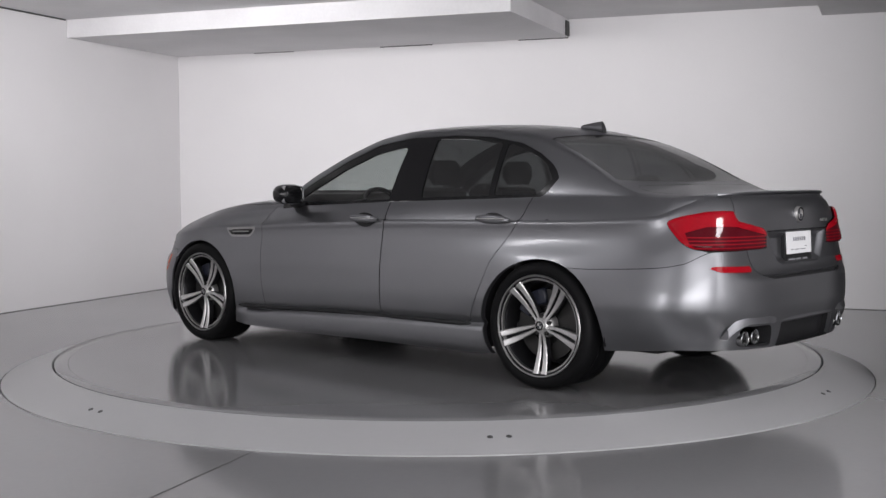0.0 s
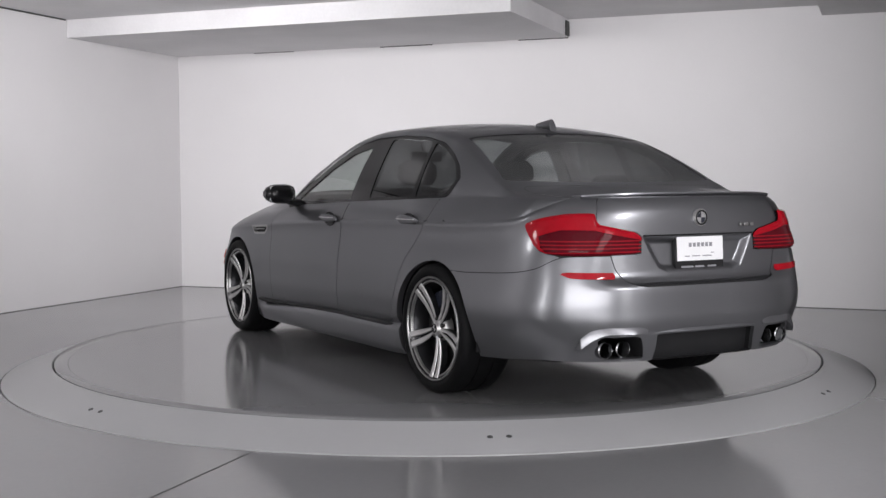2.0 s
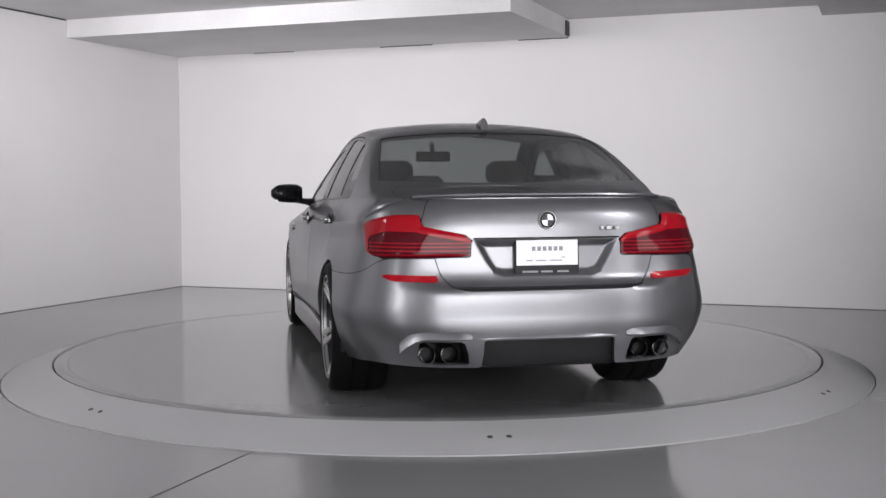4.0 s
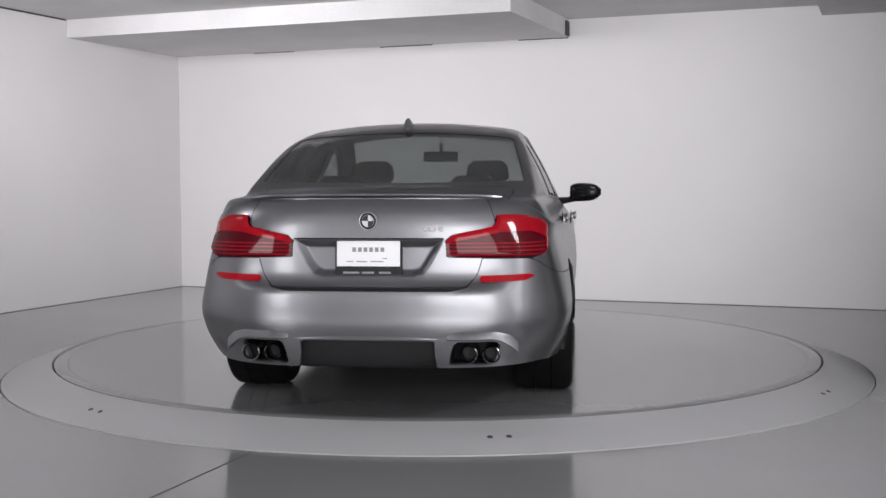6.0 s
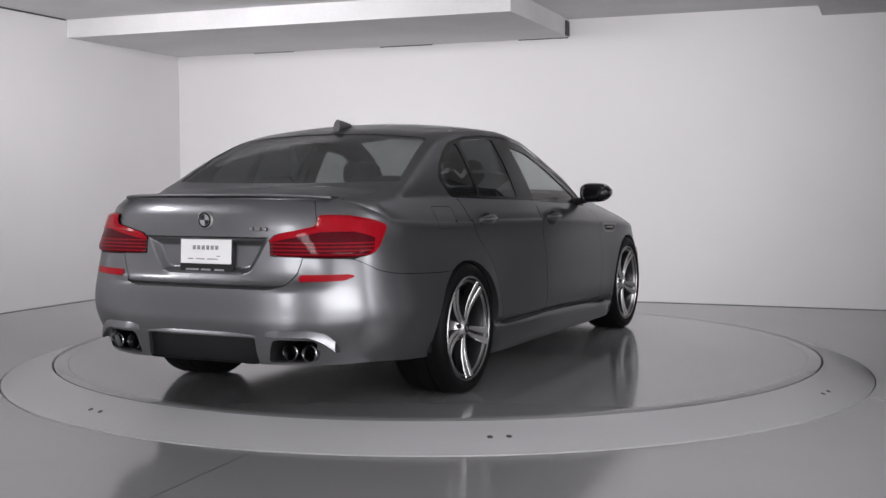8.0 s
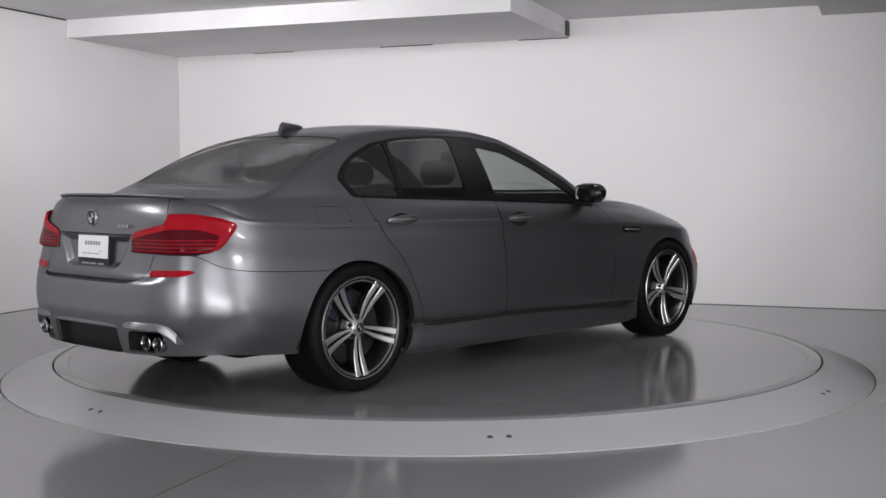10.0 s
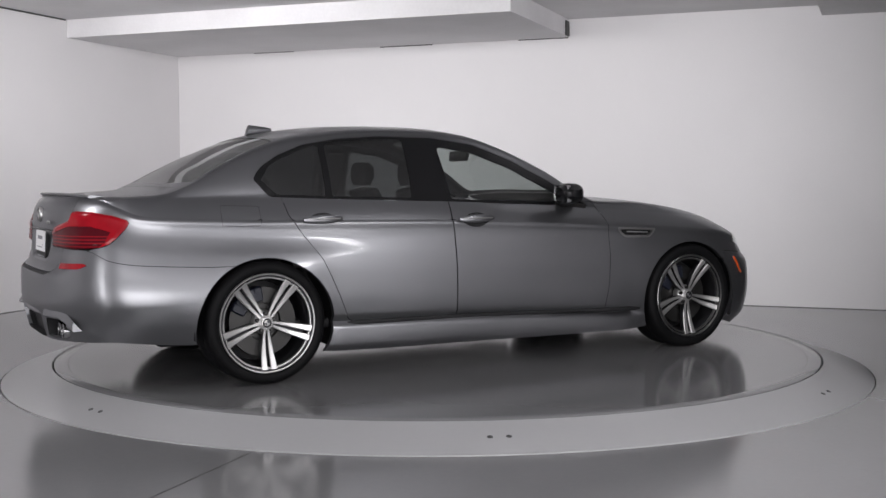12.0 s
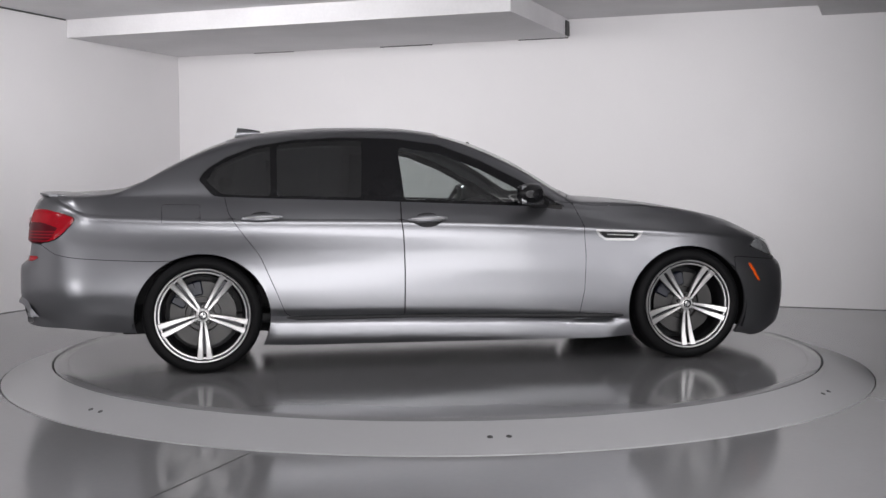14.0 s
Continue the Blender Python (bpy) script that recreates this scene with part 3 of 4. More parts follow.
    part("hub_cap", revolve([(0.0, 0.010), (0.024, 0.010), (0.030, 0.012), (0.034, 0.021)], 32, "y"), ALLOY, wheel, "silver round hub cap with a dark quartered badge")
    part("cap_band", revolve([(0.0165, 0.0085), (0.0255, 0.0088)], 32, "y"), BLACK, wheel)
    for q in (0, 2):
        pts = [(0, 0.0085, 0)] + [(0.015 * math.cos(math.pi / 2 * (q + t / 6)), 0.0085, 0.015 * math.sin(math.pi / 2 * (q + t / 6))) for t in range(7)]
        part("cap_quarter", (pts, [tuple(range(8))]), BLUE, wheel)
    return wheel


def rounded_loft(sections, name_steps=20, power=3.0):
    """Skins superellipse sections (centre, half width vector, half height vector)."""
    verts, faces, n = [], [], name_steps
    for c, a, b in sections:
        c, a, b = Vector(c), Vector(a), Vector(b)
        for i in range(n):
            t = 2 * math.pi * i / n
            ct, st = math.cos(t), math.sin(t)
            verts.append(tuple(c + a * math.copysign(abs(ct) ** (2 / power), ct) + b * math.copysign(abs(st) ** (2 / power), st)))
    for j in range(len(sections) - 1):
        for i in range(n):
            k = (i + 1) % n
            faces.append((j * n + i, j * n + k, (j + 1) * n + k, (j + 1) * n + i))
    faces += [tuple(range(n))[::-1], tuple(range((len(sections) - 1) * n, len(sections) * n))]
    return verts, faces


def add_mirror(car, side):
    mirror = new("wing_mirror")
    mirror.parent = car
    tagged(mirror, "grey wing mirror with a black base")
    y = side
    cap = []
    for t in np.linspace(0, 1, 9):
        yy = y * (0.885 + 0.215 * t)
        k = (1 - (2 * t - 0.9) ** 4 * 0.5) if t < 0.95 else 0.35
        cap.append(((0.475 - 0.05 * t, yy, 1.033 + 0.004 * t), (0.085 * k, 0, 0), (0, 0, 0.068 * k * (1 - 0.12 * t))))
    part("mirror_cap", rounded_loft(cap, 24, 2.6), BLACK, mirror, "dark glossy mirror housing")
    bm = bmesh.new()
    box(bm, pose(0.40, y * 0.99, 1.034, 0, 0, y * 6), 0.012, 0.175, 0.105, 0.02, 2)
    part("mirror_glass", bm, CHROME, mirror)
    arm = [((0.55, y * 0.80, 0.968), (0.07, 0, 0), (0, 0, 0.03)), ((0.53, y * 0.86, 0.978), (0.06, 0, 0), (0, 0, 0.022)), ((0.50, y * 0.93, 0.99), (0.05, 0, 0), (0, 0, 0.02))]
    part("mirror_arm", rounded_loft(arm, 16, 2.4), PLASTIC, mirror)


def add_handle(door, x, y, z, side):
    secs = []
    for t in np.linspace(-1, 1, 11):
        k = max(0.12, (1 - abs(t) ** 2.6))
        secs.append(((x + 0.118 * t, y + side * (0.012 + 0.018 * k), z + 0.004 * t), (0, 0.010 * (0.5 + 0.5 * k), 0), (0, 0, 0.025 * (0.35 + 0.65 * k))))
    cup = []
    for t in np.linspace(-1, 1, 9):
        k = max(0.1, (1 - abs(t) ** 2.2))
        cup.append(((x + 0.10 * t, y + side * 0.004, z - 0.008), (0, 0.004, 0), (0, 0, 0.045 * k)))
    part("handle_cup", rounded_loft(cup, 14, 2.2), PLASTIC, door)
    strip = [((x + 0.098 * t, y + side * (0.030 + 0.012 * (1 - t * t)), z + 0.002), (0, 0.004, 0), (0, 0, 0.0032)) for t in np.linspace(-1, 1, 7)]
    part("handle_strip", rounded_loft(strip, 10, 2.2), ALLOY, door, "bright strip on the handle")
    handle = part("door_handle", rounded_loft(secs, 14, 2.4), PAINT, door, "painted door handle with a bright strip")
    return handle


def build_car():
    car = tagged(new("car"), "dark grey metallic sports saloon car on silver twin-spoke wheels", "car")
    flank, upper = body_half()

    def arch(p):
        r = np.minimum(np.hypot(p[:, 0] - REAR_AX, (p[:, 2] - 0.330) * 1.055) - 0.391, np.hypot(p[:, 0] - FRONT_AX, (p[:, 2] - 0.340) * 1.055) - 0.389)
        return np.where(p[:, 1] > 0.5, r, 1.0)
    _, flank = flank.split(arch)
    full = flank
    gap = 0.0038

    def take(sheet, f, g=gap):
        inside, outside = sheet.split(f)
        if len(inside.t):
            inside, _ = inside.split(lambda p: f(p) + g)
        return inside, outside

    def hem(sheet, depth=0.012):
        return sheet.hemmed(-sheet.normals() * depth)

    # windows
    def dlo(p):
        return np.where(p[:, 1] > 0.35, polygon_distance(p[:, 0], p[:, 2], DLO), 1.0)

    def windscreen(p):
        x, y = p[:, 0], np.abs(p[:, 1])
        side_edge = (y - (Y_RAIL(x) - 0.045)) * 0.8
        return np.where(p[:, 2] > 0.95, np.maximum(np.maximum(side_edge, x - 0.83 + 0.25 * y * y), -0.02 - 0.06 * y * y - x), 1.0)

    def rear_screen(p):
        x, y = p[:, 0], np.abs(p[:, 1])
        side_edge = (y - (Y_RAIL(x) - 0.042)) * 0.8
        e = np.maximum(np.maximum(side_edge, x + 1.345 - 0.05 * y * y), -1.905 + 0.16 * y * y - x)
        return np.where(p[:, 2] > 0.95, e, 1.0)

    frames, upper = take(upper, dlo, 0.003)
    screen, upper = take(upper, windscreen, 0.002)
    back_screen, upper = take(upper, rear_screen, 0.002)
    panes = []
    for poly in PANES:
        pane, frames = frames.split(lambda p: polygon_distance(p[:, 0], p[:, 2], poly))
        panes.append(pane)

    def inset(sheet, d):
        return Sheet(np.concatenate([sheet.p[:, :3] - sheet.normals() * d, sheet.p[:, 3:]], 1), sheet.t)

    # doors cross the shoulder line
    doors = []
    for poly in (REAR_DOOR, FRONT_DOOR):
        f = lambda p: np.where(p[:, 1] > 0.5, polygon_distance(p[:, 0], p[:, 2], poly), 1.0)
        a, flank = take(flank, f)
        b, upper = take(upper, f)
        doors.append(hem(a) + b)
    # tail lamps, boot lid, bumper
    rear_only = lambda poly: (lambda p: np.where(p[:, 0] < -1.9, polygon_distance(p[:, 3], p[:, 2], poly), 1.0))
    # dark layer behind the panel joints, open where the body is recessed
    layer = full
    for poly in (PLATE_RECESS, DIFFUSER, PIPE_OPENING):
        _, layer = layer.split(lambda p: rear_only(poly)(p) - 0.012)
    _, layer = layer.split(lambda p: np.where(p[:, 1] > 0.3, polygon_distance(p[:, 0], p[:, 2], VENT), 1.0))
    back = Sheet(np.concatenate([layer.p[:, :3] - layer.normals() * 0.013, layer.p[:, 3:]], 1), layer.t)
    part("inner_shell", back.both_sides().data(), PLASTIC, car)
    lamp, flank = take(flank, rear_only(TAIL_LAMP), 0.003)
    lamp_low, lamp_high = lamp.refined().refined().split(rear_only(LAMP_LOWER))
    for lens in (lamp_low, lamp_high):
        swell = np.sin(math.pi * np.clip((lens.p[:, 3] - 0.34) / 0.60, 0, 1))
        edge = smooth(0.0, 0.02, -rear_only(TAIL_LAMP)(lens.p))
        lens.p[:, :3] += lens.normals() * (0.022 * swell * (0.4 + 0.6 * edge))[:, None]
    lid_f = rear_only(BOOT_LID)
    lid, flank = take(flank, lid_f, 0.004)
    lid, _ = lid.split(lambda p: 0.638 - p[:, 2])
    recess, lid = lid.split(rear_only(PLATE_RECESS))

    def bumper_line(p):
        z = BUMPER_EDGE(p[:, 0])
        return np.where(p[:, 0] < REAR_AX, p[:, 2] - z, 1.0)

    bumper, flank = take(flank, bumper_line, 0.004)
    diffuser, bumper = bumper.split(rear_only(DIFFUSER))
    opening, bumper = bumper.split(rear_only(PIPE_OPENING))
    reflector, bumper = bumper.split(rear_only([(0.480, 0.655), (0.486, 0.686), (0.72, 0.693), (0.755, 0.685), (0.70, 0.663)]))
    front_f = lambda p: np.where(p[:, 0] > 1.5, np.maximum(p[:, 2] - 0.64 + 0.1 * (p[:, 0] - 1.8), 1.80 - p[:, 0]), 1.0)
    nose, flank = take(flank, front_f)
    lid_top_f = lambda p: np.where(p[:, 0] < -1.8, np.maximum(p[:, 0] + 1.945 - 0.10 * p[:, 1] ** 2, (p[:, 1] - 0.63)), 1.0)
    lid_top, upper = take(upper, lid_top_f, 0.003)
    hood_f = lambda p: np.where(p[:, 0] > 0.6, np.maximum(0.86 - 0.22 * p[:, 1] ** 2 - p[:, 0], p[:, 1] - np.minimum(Y_RAIL(p[:, 0]) + 0.03, 2)), 1.0)
    hood, upper = take(upper, hood_f)

    # small openings in the flank
    on_side = lambda poly: (lambda p: np.where(p[:, 1] > 0.3, polygon_distance(p[:, 0], p[:, 2], poly), 1.0))
    vent, flank = flank.split(on_side(VENT))
    vent_core, vent_frame = vent.split(lambda p: on_side(VENT)(p) + 0.014)
    head_lamp, flank = take(flank, on_side(HEAD_LAMP), 0.003)
    flap_f = on_side([(-1.71, 0.872), (-1.71, 0.988), (-1.49, 0.982), (-1.49, 0.872)])
    flap_low, flank = flank.split(flap_f)
    flap_up, upper = upper.split(flap_f)
    flap = flap_low.split(lambda p: flap_f(p) + 0.0018)[0] + flap_up.split(lambda p: flap_f(p) + 0.0018)[0]

    arch_edge = lambda p: arch(p) < 0.02
    shell = flank.hemmed(np.array([0, -0.035, 0]), arch_edge) + upper
    part("body_shell", (shell.both_sides() + flap_low + flap_up).data(), PAINT, car)
    part("fuel_flap", flap.mirrored().data(), PAINT, car)
    lining = Sheet(np.concatenate([upper.p[:, :3] - upper.normals() * 0.022, upper.p[:, 3:]], 1), upper.t)
    mid = lining.p[lining.t].mean(1)
    lining = lining.trimmed(lining.t[(mid[:, 2] > 1.02) & (mid[:, 0] < 0.75) & (mid[:, 0] > -1.9)])
    part("headliner", lining.both_sides().data(), LINING, car)
    part("hood", hood.both_sides().data(), PAINT, car)
    lid_ob = part("boot_lid", (hem(lid) + lid_top).both_sides().data(), PAINT, car, "grey boot lid with a raised lip")
    # the plate's recess sinks in over soft sloping sides
    recess = recess.refined().refined()
    recess.p[:, 0] += 0.030 * smooth(0.0, 0.04, -rear_only(PLATE_RECESS)(recess.p))
    part("plate_recess", recess.both_sides().data(), PAINT, lid_ob)
    bumper_ob = part("rear_bumper", bumper.hemmed(-bumper.normals() * 0.02, lambda p: ~arch_edge(p)).hemmed(np.array([0, -0.035, 0]), arch_edge).both_sides().data(), PAINT, car)
    part("diffuser", diffuser.hemmed(np.array([-0.05, 0, 0])).moved(np.array([0.05, 0, 0])).both_sides().data(), PLASTIC, bumper_ob, "matt black diffuser panel")
    for s in (1, -1):
        one = opening.moved(np.array([0.18, 0, 0])).hemmed(np.array([-0.18, 0, 0]))
        part("exhaust_recess", (one if s > 0 else one.mirrored()).data(), PLASTIC, bumper_ob)
        r = inset(reflector, -0.003)
        part("reflector", (r if s > 0 else r.mirrored()).data(), LENS_RED, bumper_ob, "narrow red reflector strip")
    part("front_bumper", hem(nose).both_sides().data(), PAINT, car)
    part("windscreen", inset(screen, 0.003).both_sides().data(), GLASS, car, "clear windscreen")
    part("rear_window", inset(back_screen, 0.003).both_sides().data(), REAR_GLASS, car, "tinted rear window")
    for s in (1, -1):
        flip = (lambda q: q) if s > 0 else (lambda q: q.mirrored())
        fr = inset(frames, 0.004)
        part("window_frame", flip(fr.hemmed(np.array([0, -0.02, 0]))).data(), BLACK, car, "gloss black window surround")
        lamp_ob = part("tail_light", flip(inset(lamp_high, -0.004)).data(), LENS_RED, car, "glossy red tail light lens")
        part("lamp_edge", flip(inset(lamp, -0.003).hemmed(-lamp.normals() * 0.012)).data(), BLACK, lamp_ob, "dark rim round the lens")
        part("lamp_lower_lens", flip(inset(lamp_low, -0.001)).data(), LENS_DARK, lamp_ob, "deep red lower lens")
        for z in (0.782, 0.799, 0.816, 0.833):
            rib = lamp_low.split(lambda p: z - 0.003 - p[:, 2])[0].split(lambda p: p[:, 2] - z - 0.003)[0]
            part("lamp_rib", flip(inset(rib, -0.003)).data(), LENS_BRIGHT, lamp_ob)
        part("quarter_glass", flip(inset(panes[0], 0.008)).data(), PRIVACY, car)
        for i, (name, hx, hy, hz) in enumerate((("rear_door", -1.135, 0.855, 0.905), ("front_door", -0.16, 0.893, 0.892))):
            door = part(name, flip(doors[i]).data(), PAINT, car)
            part("door_glass", flip(inset(panes[i + 1], 0.008)).data(), GLASS if i else PRIVACY, door, "dark tinted side window")
            add_handle(door, hx, s * hy, hz, s)
        # dark strip added for the shade in the groove between doors and sill
        groove_secs = []
        for mx in np.linspace(-1.0, 1.06, 30):
            mz = float(SILL_LINE(mx))
            k = 1.0 if -0.99 < mx < 1.05 else 0.4
            groove_secs.append(((mx, s * (float(half_width(mx, mz, Z_SHOULDER(mx))) - 0.001), mz), (0, 0.013 * k, 0), (0, 0, 0.015 * k)))
        part("sill_groove_shade", rounded_loft(groove_secs, 12, 2.6), PLASTIC, car, "dark strip standing in for the shaded groove between doors and sill")
        add_mirror(car, s)
        v = part("side_vent", flip(vent_frame.hemmed(np.array([0, -0.02, 0]))).data(), RIM_EDGE, car, "bright frame round a black wing vent")
        part("vent_grille", flip(vent_core.moved(np.array([0, -0.018, 0]))).data(), PLASTIC, v)
        bm = bmesh.new()
        box(bm, pose(1.04, s * 0.905, 0.782, 0, 2.5, 0), 0.17, 0.012, 0.008, 0.003, 1)
        part("vent_bar", bm, ALLOY, v)
        part("headlight", flip(inset(head_lamp, -0.002)).data(), LENS_CLEAR, car, "clear headlight lens")
        secs = []
        for t in np.linspace(0, 1, 7):
            mx, mz = 1.912 + 0.070 * t, 0.592 - 0.114 * t
            near = full.p[np.argmin(np.hypot(full.p[:, 0] - mx, full.p[:, 2] - mz))]
            k = 0.013 if 0 < t < 1 else 0.006
            secs.append(((mx, s * (near[1] + 0.001), mz), (k, -s * 0.5 * k, 0), (0, 0.006, 0)))
        part("side_marker", rounded_loft(secs, 10, 3.0), LENS_AMBER, car, "slim amber side marker")
        for y in (0.456, 0.560):
            pipe = new("exhaust_pipe")
            pipe.parent = car
            pipe.location = (-2.505, s * y, 0.328)
            pipe.rotation_euler = (0, 0, math.radians(-90))
            part("pipe_tip", revolve([(0.034, 0.14), (0.034, 0.004), (0.037, 0.0), (0.041, 0.003), (0.042, 0.14)], 32, "y"), TIP, pipe, "round chrome exhaust tip")
            part("pipe_bore", revolve([(0.0, 0.10), (0.034, 0.10)], 24, "y"), PLASTIC, pipe)
    for x, r, w in ((REAR_AX, 0.343, 0.285), (FRONT_AX, 0.346, 0.26)):
        for s in (1, -1):
            add_wheel(car, x, s * (0.905 if x < 0 else 0.903), r, w)
    # underbody and wheel housings
    bm = bmesh.new()
    box(bm, pose(0.0, 0, 0.225), 2.1, 1.58, 0.10, 0.02)
    box(bm, pose(-1.48, 0, 0.29), 1.0, 1.0, 0.20, 0.02)
    box(bm, pose(1.48, 0, 0.28), 1.0, 1.0, 0.24, 0.02)
    box(bm, pose(-2.15, 0, 0.33), 0.4, 1.1, 0.10, 0.02)
    box(bm, pose(1.9, 0, 0.22), 0.3, 1.1, 0.06, 0.02)
    part("underbody", bm, PLASTIC, car)
    for x in (REAR_AX, FRONT_AX):
        for s in (1, -1):
            v, f, n = [], [], 24
            for i in range(n + 1):
                a = math.radians(-21 + (211 if x < 0 else 222) * i / n)
                for yy, rr in ((0.88, 0.402), (0.5, 0.41), (0.5, 0.05)):
                    v.append((x + rr * math.cos(a), s * yy, 0.335 + rr * math.sin(a)))
            for i in range(n):
                f += [(3 * i, 3 * i + 1, 3 * i + 4, 3 * i + 3), (3 * i + 1, 3 * i + 2, 3 * i + 5, 3 * i + 4)]
            part("wheel_housing", (v, f), PLASTIC, car)
    add_rear_details(car, lid_ob, bumper_ob)
    add_interior(car)
    return car


def bumper_x(y, wide=0.87, base=-2.576):
    return base + 0.62 * (1 - (1 - min(0.999, abs(y) / wide) ** POWER) ** (1 / POWER))


def wedge(ys, top, low, out, curl=0.0):
    """A raised fold on the bumper that runs along the heights top to low and stands out at its lower edge."""
    verts, faces, n = [], [], len(ys)
    for i, y in enumerate(ys):
        x = bumper_x(y)
        t = i / (n - 1)
        fade = min(1.0, 0.25 + 3.0 * min(t, 1 - t)) if not curl else min(1.0, 0.3 + 3.0 * t, 0.0 + 1.3 * (1 - t))
        sink = curl * max(0.0, (t - 0.6) / 0.4) ** 2
        verts += [(x + 0.006, y, top - sink), (x - out * 0.45 * fade, y, top - sink - (top - low) * 0.35), (x - out * fade, y, low - sink + 0.006), (x - out * fade + 0.004, y, low - sink), (x + 0.05, y, low - sink)]
    for i in range(n - 1):
        for q in range(4):
            faces.append((i * 5 + q, i * 5 + q + 1, i * 5 + q + 6, i * 5 + q + 5))
    faces += [(0, 1, 2, 3, 4), tuple(n * 5 - 1 - q for q in range(5))]
    bm = bmesh.new()
    bv = [bm.verts.new(v) for v in verts]
    for f in faces:
        bm.faces.new([bv[q] for q in f])
    bmesh.ops.recalc_face_normals(bm, faces=bm.faces)
    return bm


def add_rear_details(car, lid, bumper):
    # raised lip along the boot edge
    verts, faces, n = [], [], 41
    for i in range(n):
        y = -0.60 + 1.20 * i / (n - 1)
        k = abs(y) / 0.60
        x = bumper_x(y, 0.76, -2.460)
        h = 1.056 - 0.012 * k ** 4
        for dx, dz in ((-0.013, -0.006), (-0.011, 0.001), (0.0, 0.003), (0.07, -0.002), (0.04, -0.02), (0.004, -0.018)):
            verts.append((x + dx, y, h + dz))
    for i in range(n - 1):
        for q in range(6):
            r = (q + 1) % 6
            faces.append((i * 6 + q, i * 6 + r, i * 6 + 6 + r, i * 6 + 6 + q))
    faces += [tuple(range(6)), tuple(range((n - 1) * 6, n * 6))]
    part("boot_spoiler", (verts, faces), PAINT, lid, "slim grey lip spoiler")
    # number plate with its dark surround
    plate = new("number_plate")
    plate.parent = car
    plate.matrix_local = pose(-2.513, 0.0, 0.772, 0, 3, 0)
    bm = bmesh.new()
    box(bm, pose(0.013, 0, -0.004), 0.026, 0.308, 0.164, 0.003, 1)
    part("plate_frame", bm, PLASTIC, plate, "black plate surround")
    bm = bmesh.new()
    box(bm, pose(-0.004, 0, 0.0135), 0.006, 0.292, 0.116, 0.002, 1)
    part("plate_panel", bm, PLATE, plate, "white plate with grey print")
    bars = [(0.065 - 0.026 * i, 0.032, 0.017, 0.020) for i in range(6)]
    bars += [(0.085, -0.022, 0.03, 0.005), (0.03, -0.022, 0.05, 0.005), (-0.04, -0.022, 0.06, 0.005), (-0.075, -0.008, 0.02, 0.004)]
    for by, bz, bw, bh in bars:
        bm = bmesh.new()
        box(bm, pose(-0.0078, by, bz), 0.0015, bw, bh)
        part("print_bar", bm, INK, plate)
    for i, bw in enumerate((0.075, 0.055, 0.055)):
        bm = bmesh.new()
        box(bm, pose(-0.0008, 0.08 - 0.078 * i, -0.073), 0.0015, bw, 0.009)
        part("surround_bar", bm, INK, plate)
    # round emblem as plain shapes, and the badge as bars
    emblem = new("emblem")
    emblem.parent = car
    emblem.matrix_local = pose(-2.516, 0, 0.935, 0, 0, -90)
    part("emblem_ring", revolve([(0.042, 0.01), (0.042, -0.004), (0.039, -0.008), (0.0365, -0.0075), (0.0285, -0.0075), (0.027, -0.009), (0.026, -0.003)], 40, "y"), ALLOY, emblem)
    part("emblem_band", revolve([(0.0372, -0.0095), (0.0285, -0.0095)], 40, "y"), PLASTIC, emblem)
    for q in range(4):
        pts = [(0, -0.006, 0)] + [(0.0265 * math.cos(math.pi / 2 * (q + t / 8)), -0.006, 0.0265 * math.sin(math.pi / 2 * (q + t / 8))) for t in range(9)]
        part("emblem_quarter", (pts, [tuple(range(10))]), BLUE if q % 2 else ALLOY, emblem)
    for i, (bw, dy) in enumerate(((0.022, 0.0), (0.036, -0.034), (0.026, -0.072))):
        bm = bmesh.new()
        box(bm, pose(-2.521, -0.262 + dy, 0.897), 0.005, bw * 0.8, 0.017, 0.002, 1)
        part("badge_bar", bm, RIM_EDGE, lid, "small bright metal badge bar")
    # bright sill under the lid's handle strip
    bm = bmesh.new()
    box(bm, pose(-2.512, 0, 0.8545), 0.02, 0.69, 0.006, 0.002, 1)
    part("handle_strip", bm, BLACK, lid)
    for s in (1, -1):
        part("bumper_ledge", wedge([s * (0.365 + 0.315 * t) for t in np.linspace(0, 1, 25)], 0.450, 0.398, 0.026, 0.065), PAINT, bumper, "raised grey ledge over the exhausts")
    part("bumper_strip", wedge(list(np.linspace(-0.318, 0.318, 17)), 0.428, 0.396, 0.012), PAINT, bumper, "bright grey strip above the diffuser")
    # roof aerial
    fin = []
    for t in np.linspace(0, 1, 10):
        h = 0.066 * (1 - t) ** 0.9 + 0.004
        fin.append(((-1.285 + 0.16 * t, 0, 1.398 + 0.045 * t + h * 0.5 - 0.01), (0, 0.024 * (0.9 - 0.5 * t), 0), (0.014 * (1 - t), 0, h * 0.5 + 0.01)))
    part("roof_aerial", rounded_loft(fin, 16, 2.0), PAINT, car, "small shark-fin aerial")


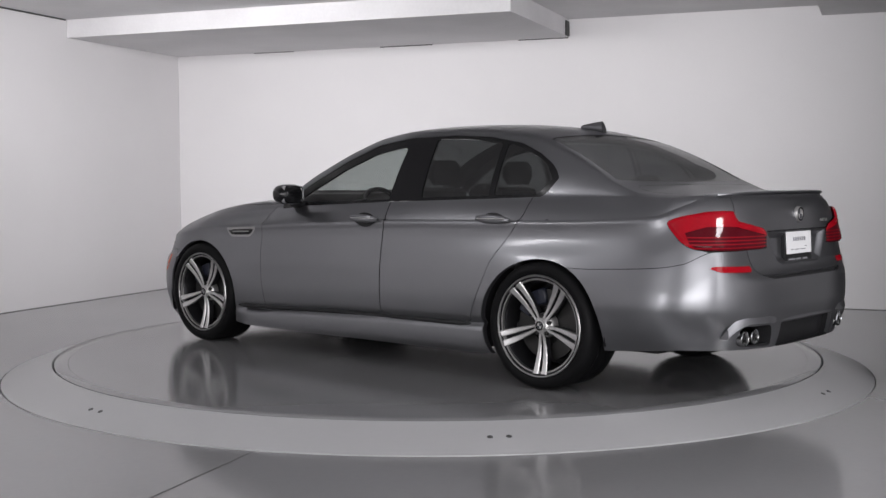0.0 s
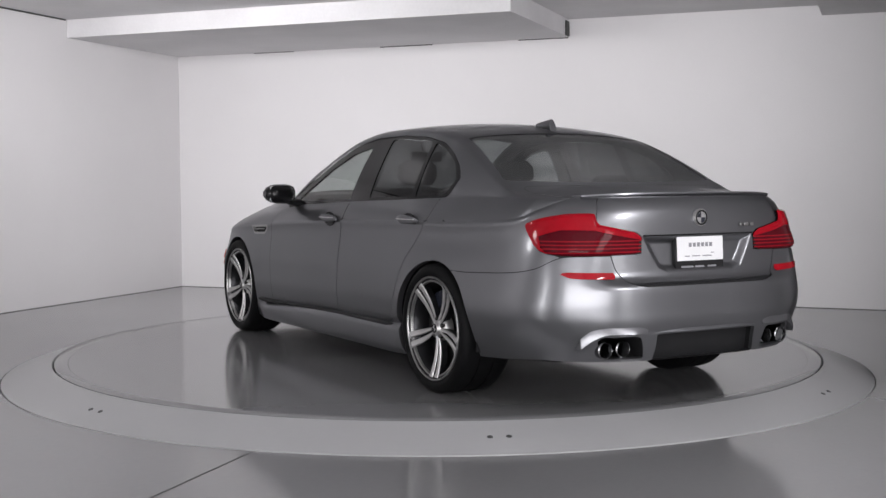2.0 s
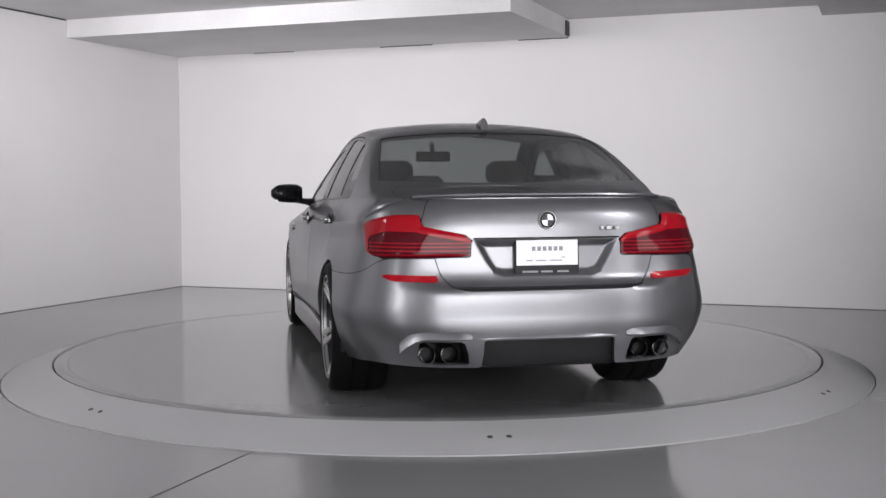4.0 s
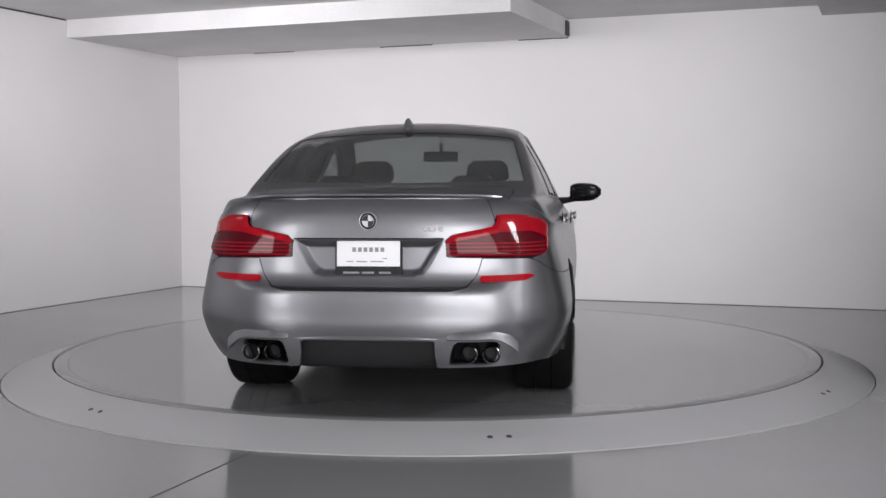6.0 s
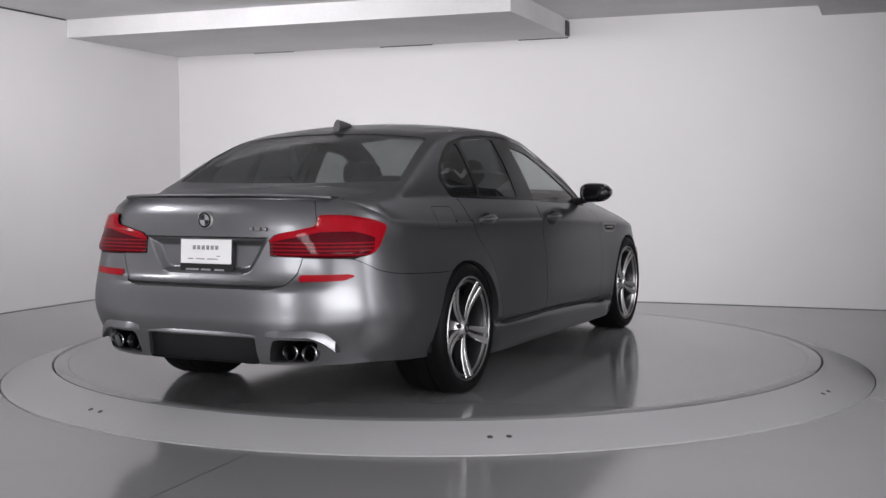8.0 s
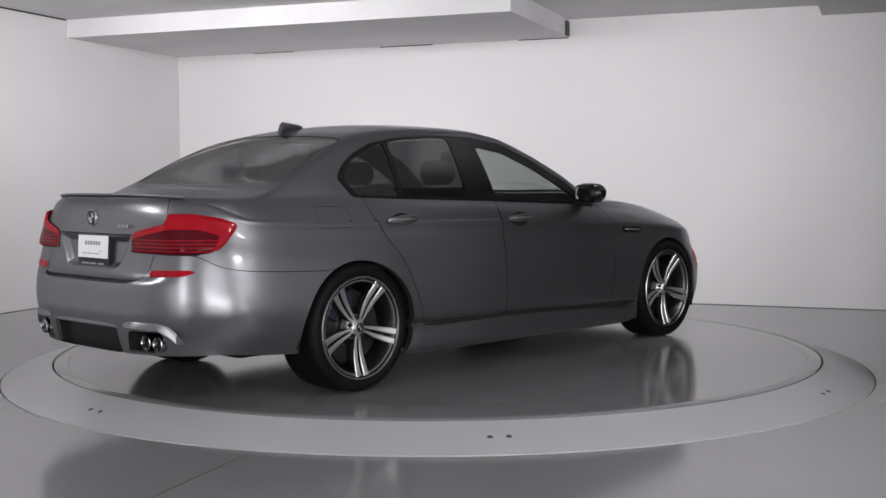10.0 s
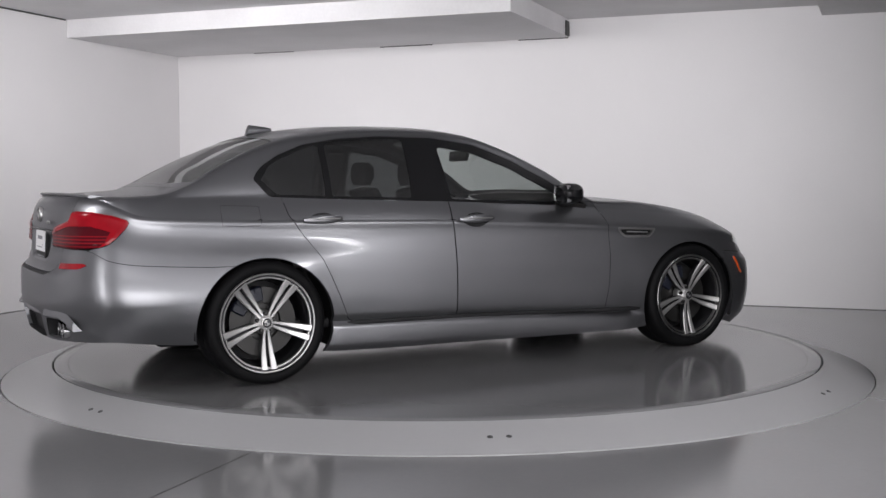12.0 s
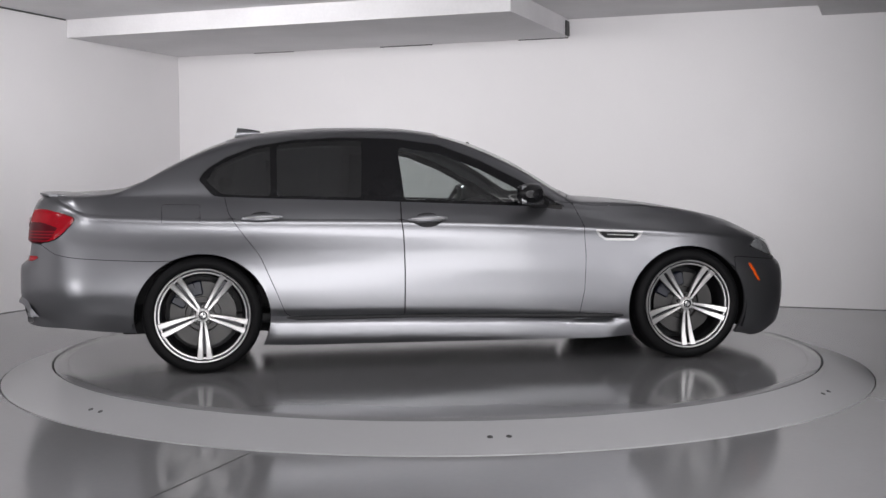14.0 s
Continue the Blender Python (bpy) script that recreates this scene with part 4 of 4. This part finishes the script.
def add_seat(car, name, x, y, wide, lean, high, head=True):
    seat = new(name)
    seat.parent = car
    seat.location = (x, y, 0)
    cushion = [((0.27, 0, 0.50), (0, wide * 0.45, 0), (0, 0, 0.05)), ((0.20, 0, 0.51), (0, wide * 0.5, 0), (0, 0, 0.075)), ((-0.2, 0, 0.49), (0, wide * 0.5, 0), (0, 0, 0.08))]
    part("cushion", rounded_loft(cushion, 20, 3.5), LEATHER, seat)
    back = []
    for t in np.linspace(0, 1, 7):
        w = wide * (0.48 + 0.05 * math.sin(math.pi * t) - 0.12 * t ** 3)
        back.append(((-0.22 - lean * t, 0, 0.50 + high * t), (0, w, 0), (0.065 - 0.02 * t, 0, 0.015)))
    part("backrest", rounded_loft(back, 20, 3.0), LEATHER, seat)
    if head:
        top = 0.50 + high
        rest = [((-0.23 - lean, 0, top + 0.03), (0, 0.10, 0), (0.035, 0, 0)), ((-0.225 - lean, 0, top + 0.08), (0, 0.135, 0), (0.05, 0, 0)), ((-0.225 - lean, 0, top + 0.15), (0, 0.13, 0), (0.05, 0, 0)), ((-0.23 - lean, 0, top + 0.185), (0, 0.09, 0), (0.03, 0, 0))]
        part("headrest", rounded_loft(rest, 20, 3.0), LEATHER, seat)
    return seat


def add_interior(car):
    for y in (0.37, -0.37):
        add_seat(car, "front_seat", 0.08, y, 0.54, 0.19, 0.56)
        add_seat(car, "rear_seat", -0.90, y, 0.62, 0.22, 0.46)
    bm = bmesh.new()
    box(bm, pose(-0.35, 0, 0.31), 2.5, 1.6, 0.06, 0.02)
    box(bm, pose(-1.62, 0, 0.97), 0.55, 1.25, 0.03, 0.01)
    box(bm, pose(-1.40, 0, 0.65), 0.04, 1.4, 0.62, 0.01)
    box(bm, pose(0.2, 0, 0.55), 1.0, 0.24, 0.30, 0.05)
    part("cabin_floor", bm, PLASTIC, car)
    dash = [((0.42, y, 0.86), (0.10, 0, 0), (0, 0, 0.10)) for y in (-0.72, -0.4, 0.0)] + [((0.40, 0.37, 0.88), (0.12, 0, 0), (0, 0, 0.12)), ((0.42, 0.72, 0.86), (0.10, 0, 0), (0, 0, 0.10))]
    part("dashboard", rounded_loft(dash, 20, 2.8), LEATHER, car)
    bm = bmesh.new()
    box(bm, pose(0.66, 0, 0.93, 0, 3, 0), 0.36, 1.42, 0.04, 0.015)
    part("dashboard_top", bm, PLASTIC, car)
    wheel = new("steering_wheel")
    wheel.parent = car
    wheel.matrix_local = pose(0.20, 0.37, 0.90, 0, -68, 0)
    ring = [(0.178 + 0.015 * math.cos(a), 0.015 * math.sin(a)) for a in np.linspace(0, 2 * math.pi, 11)]
    part("steering_ring", revolve(ring, 40), LEATHER, wheel)
    bm = bmesh.new()
    box(bm, pose(0, 0, -0.02), 0.12, 0.14, 0.05, 0.02)
    for a in (0, 90, 180):
        box(bm, pose(0, 0, 0, 0, 0, a + 90) @ pose(0.11, 0, -0.01), 0.13, 0.03, 0.015, 0.005, 1)
    part("steering_boss", bm, PLASTIC, wheel)
    bm = bmesh.new()
    box(bm, pose(0.22, 0, 1.285, 0, 8, 0), 0.03, 0.24, 0.07, 0.012)
    box(bm, pose(0.25, 0, 1.34, 0, 20, 0), 0.02, 0.03, 0.08, 0.006)
    part("cabin_mirror", bm, PLASTIC, car)
    for s in (1, -1):
        bm = bmesh.new()
        box(bm, pose(-0.42, s * 0.70, 1.16, s * 25, 0, 0), 0.12, 0.02, 0.34, 0.008)
        box(bm, pose(-0.30, s * 0.80, 0.80), 2.0, 0.04, 0.34, 0.015)
        part("door_lining", bm, LEATHER, car)


CAR = build_car()


def motions():
    table_rows, car_rows = [], []
    for i in range(29):
        t = i * 0.5
        a = heading(t)
        table_rows.append((t, pose(0, 0, DECK, 0, 0, a)))
        c, s = math.cos(radians(a)), math.sin(radians(a))
        car_rows.append((t, pose(-0.056 * c + 0.002 * s, -0.056 * s - 0.002 * c, DECK, 0, 0, a)))
    walk(TABLE, table_rows)
    walk(CAR, car_rows)


motions()
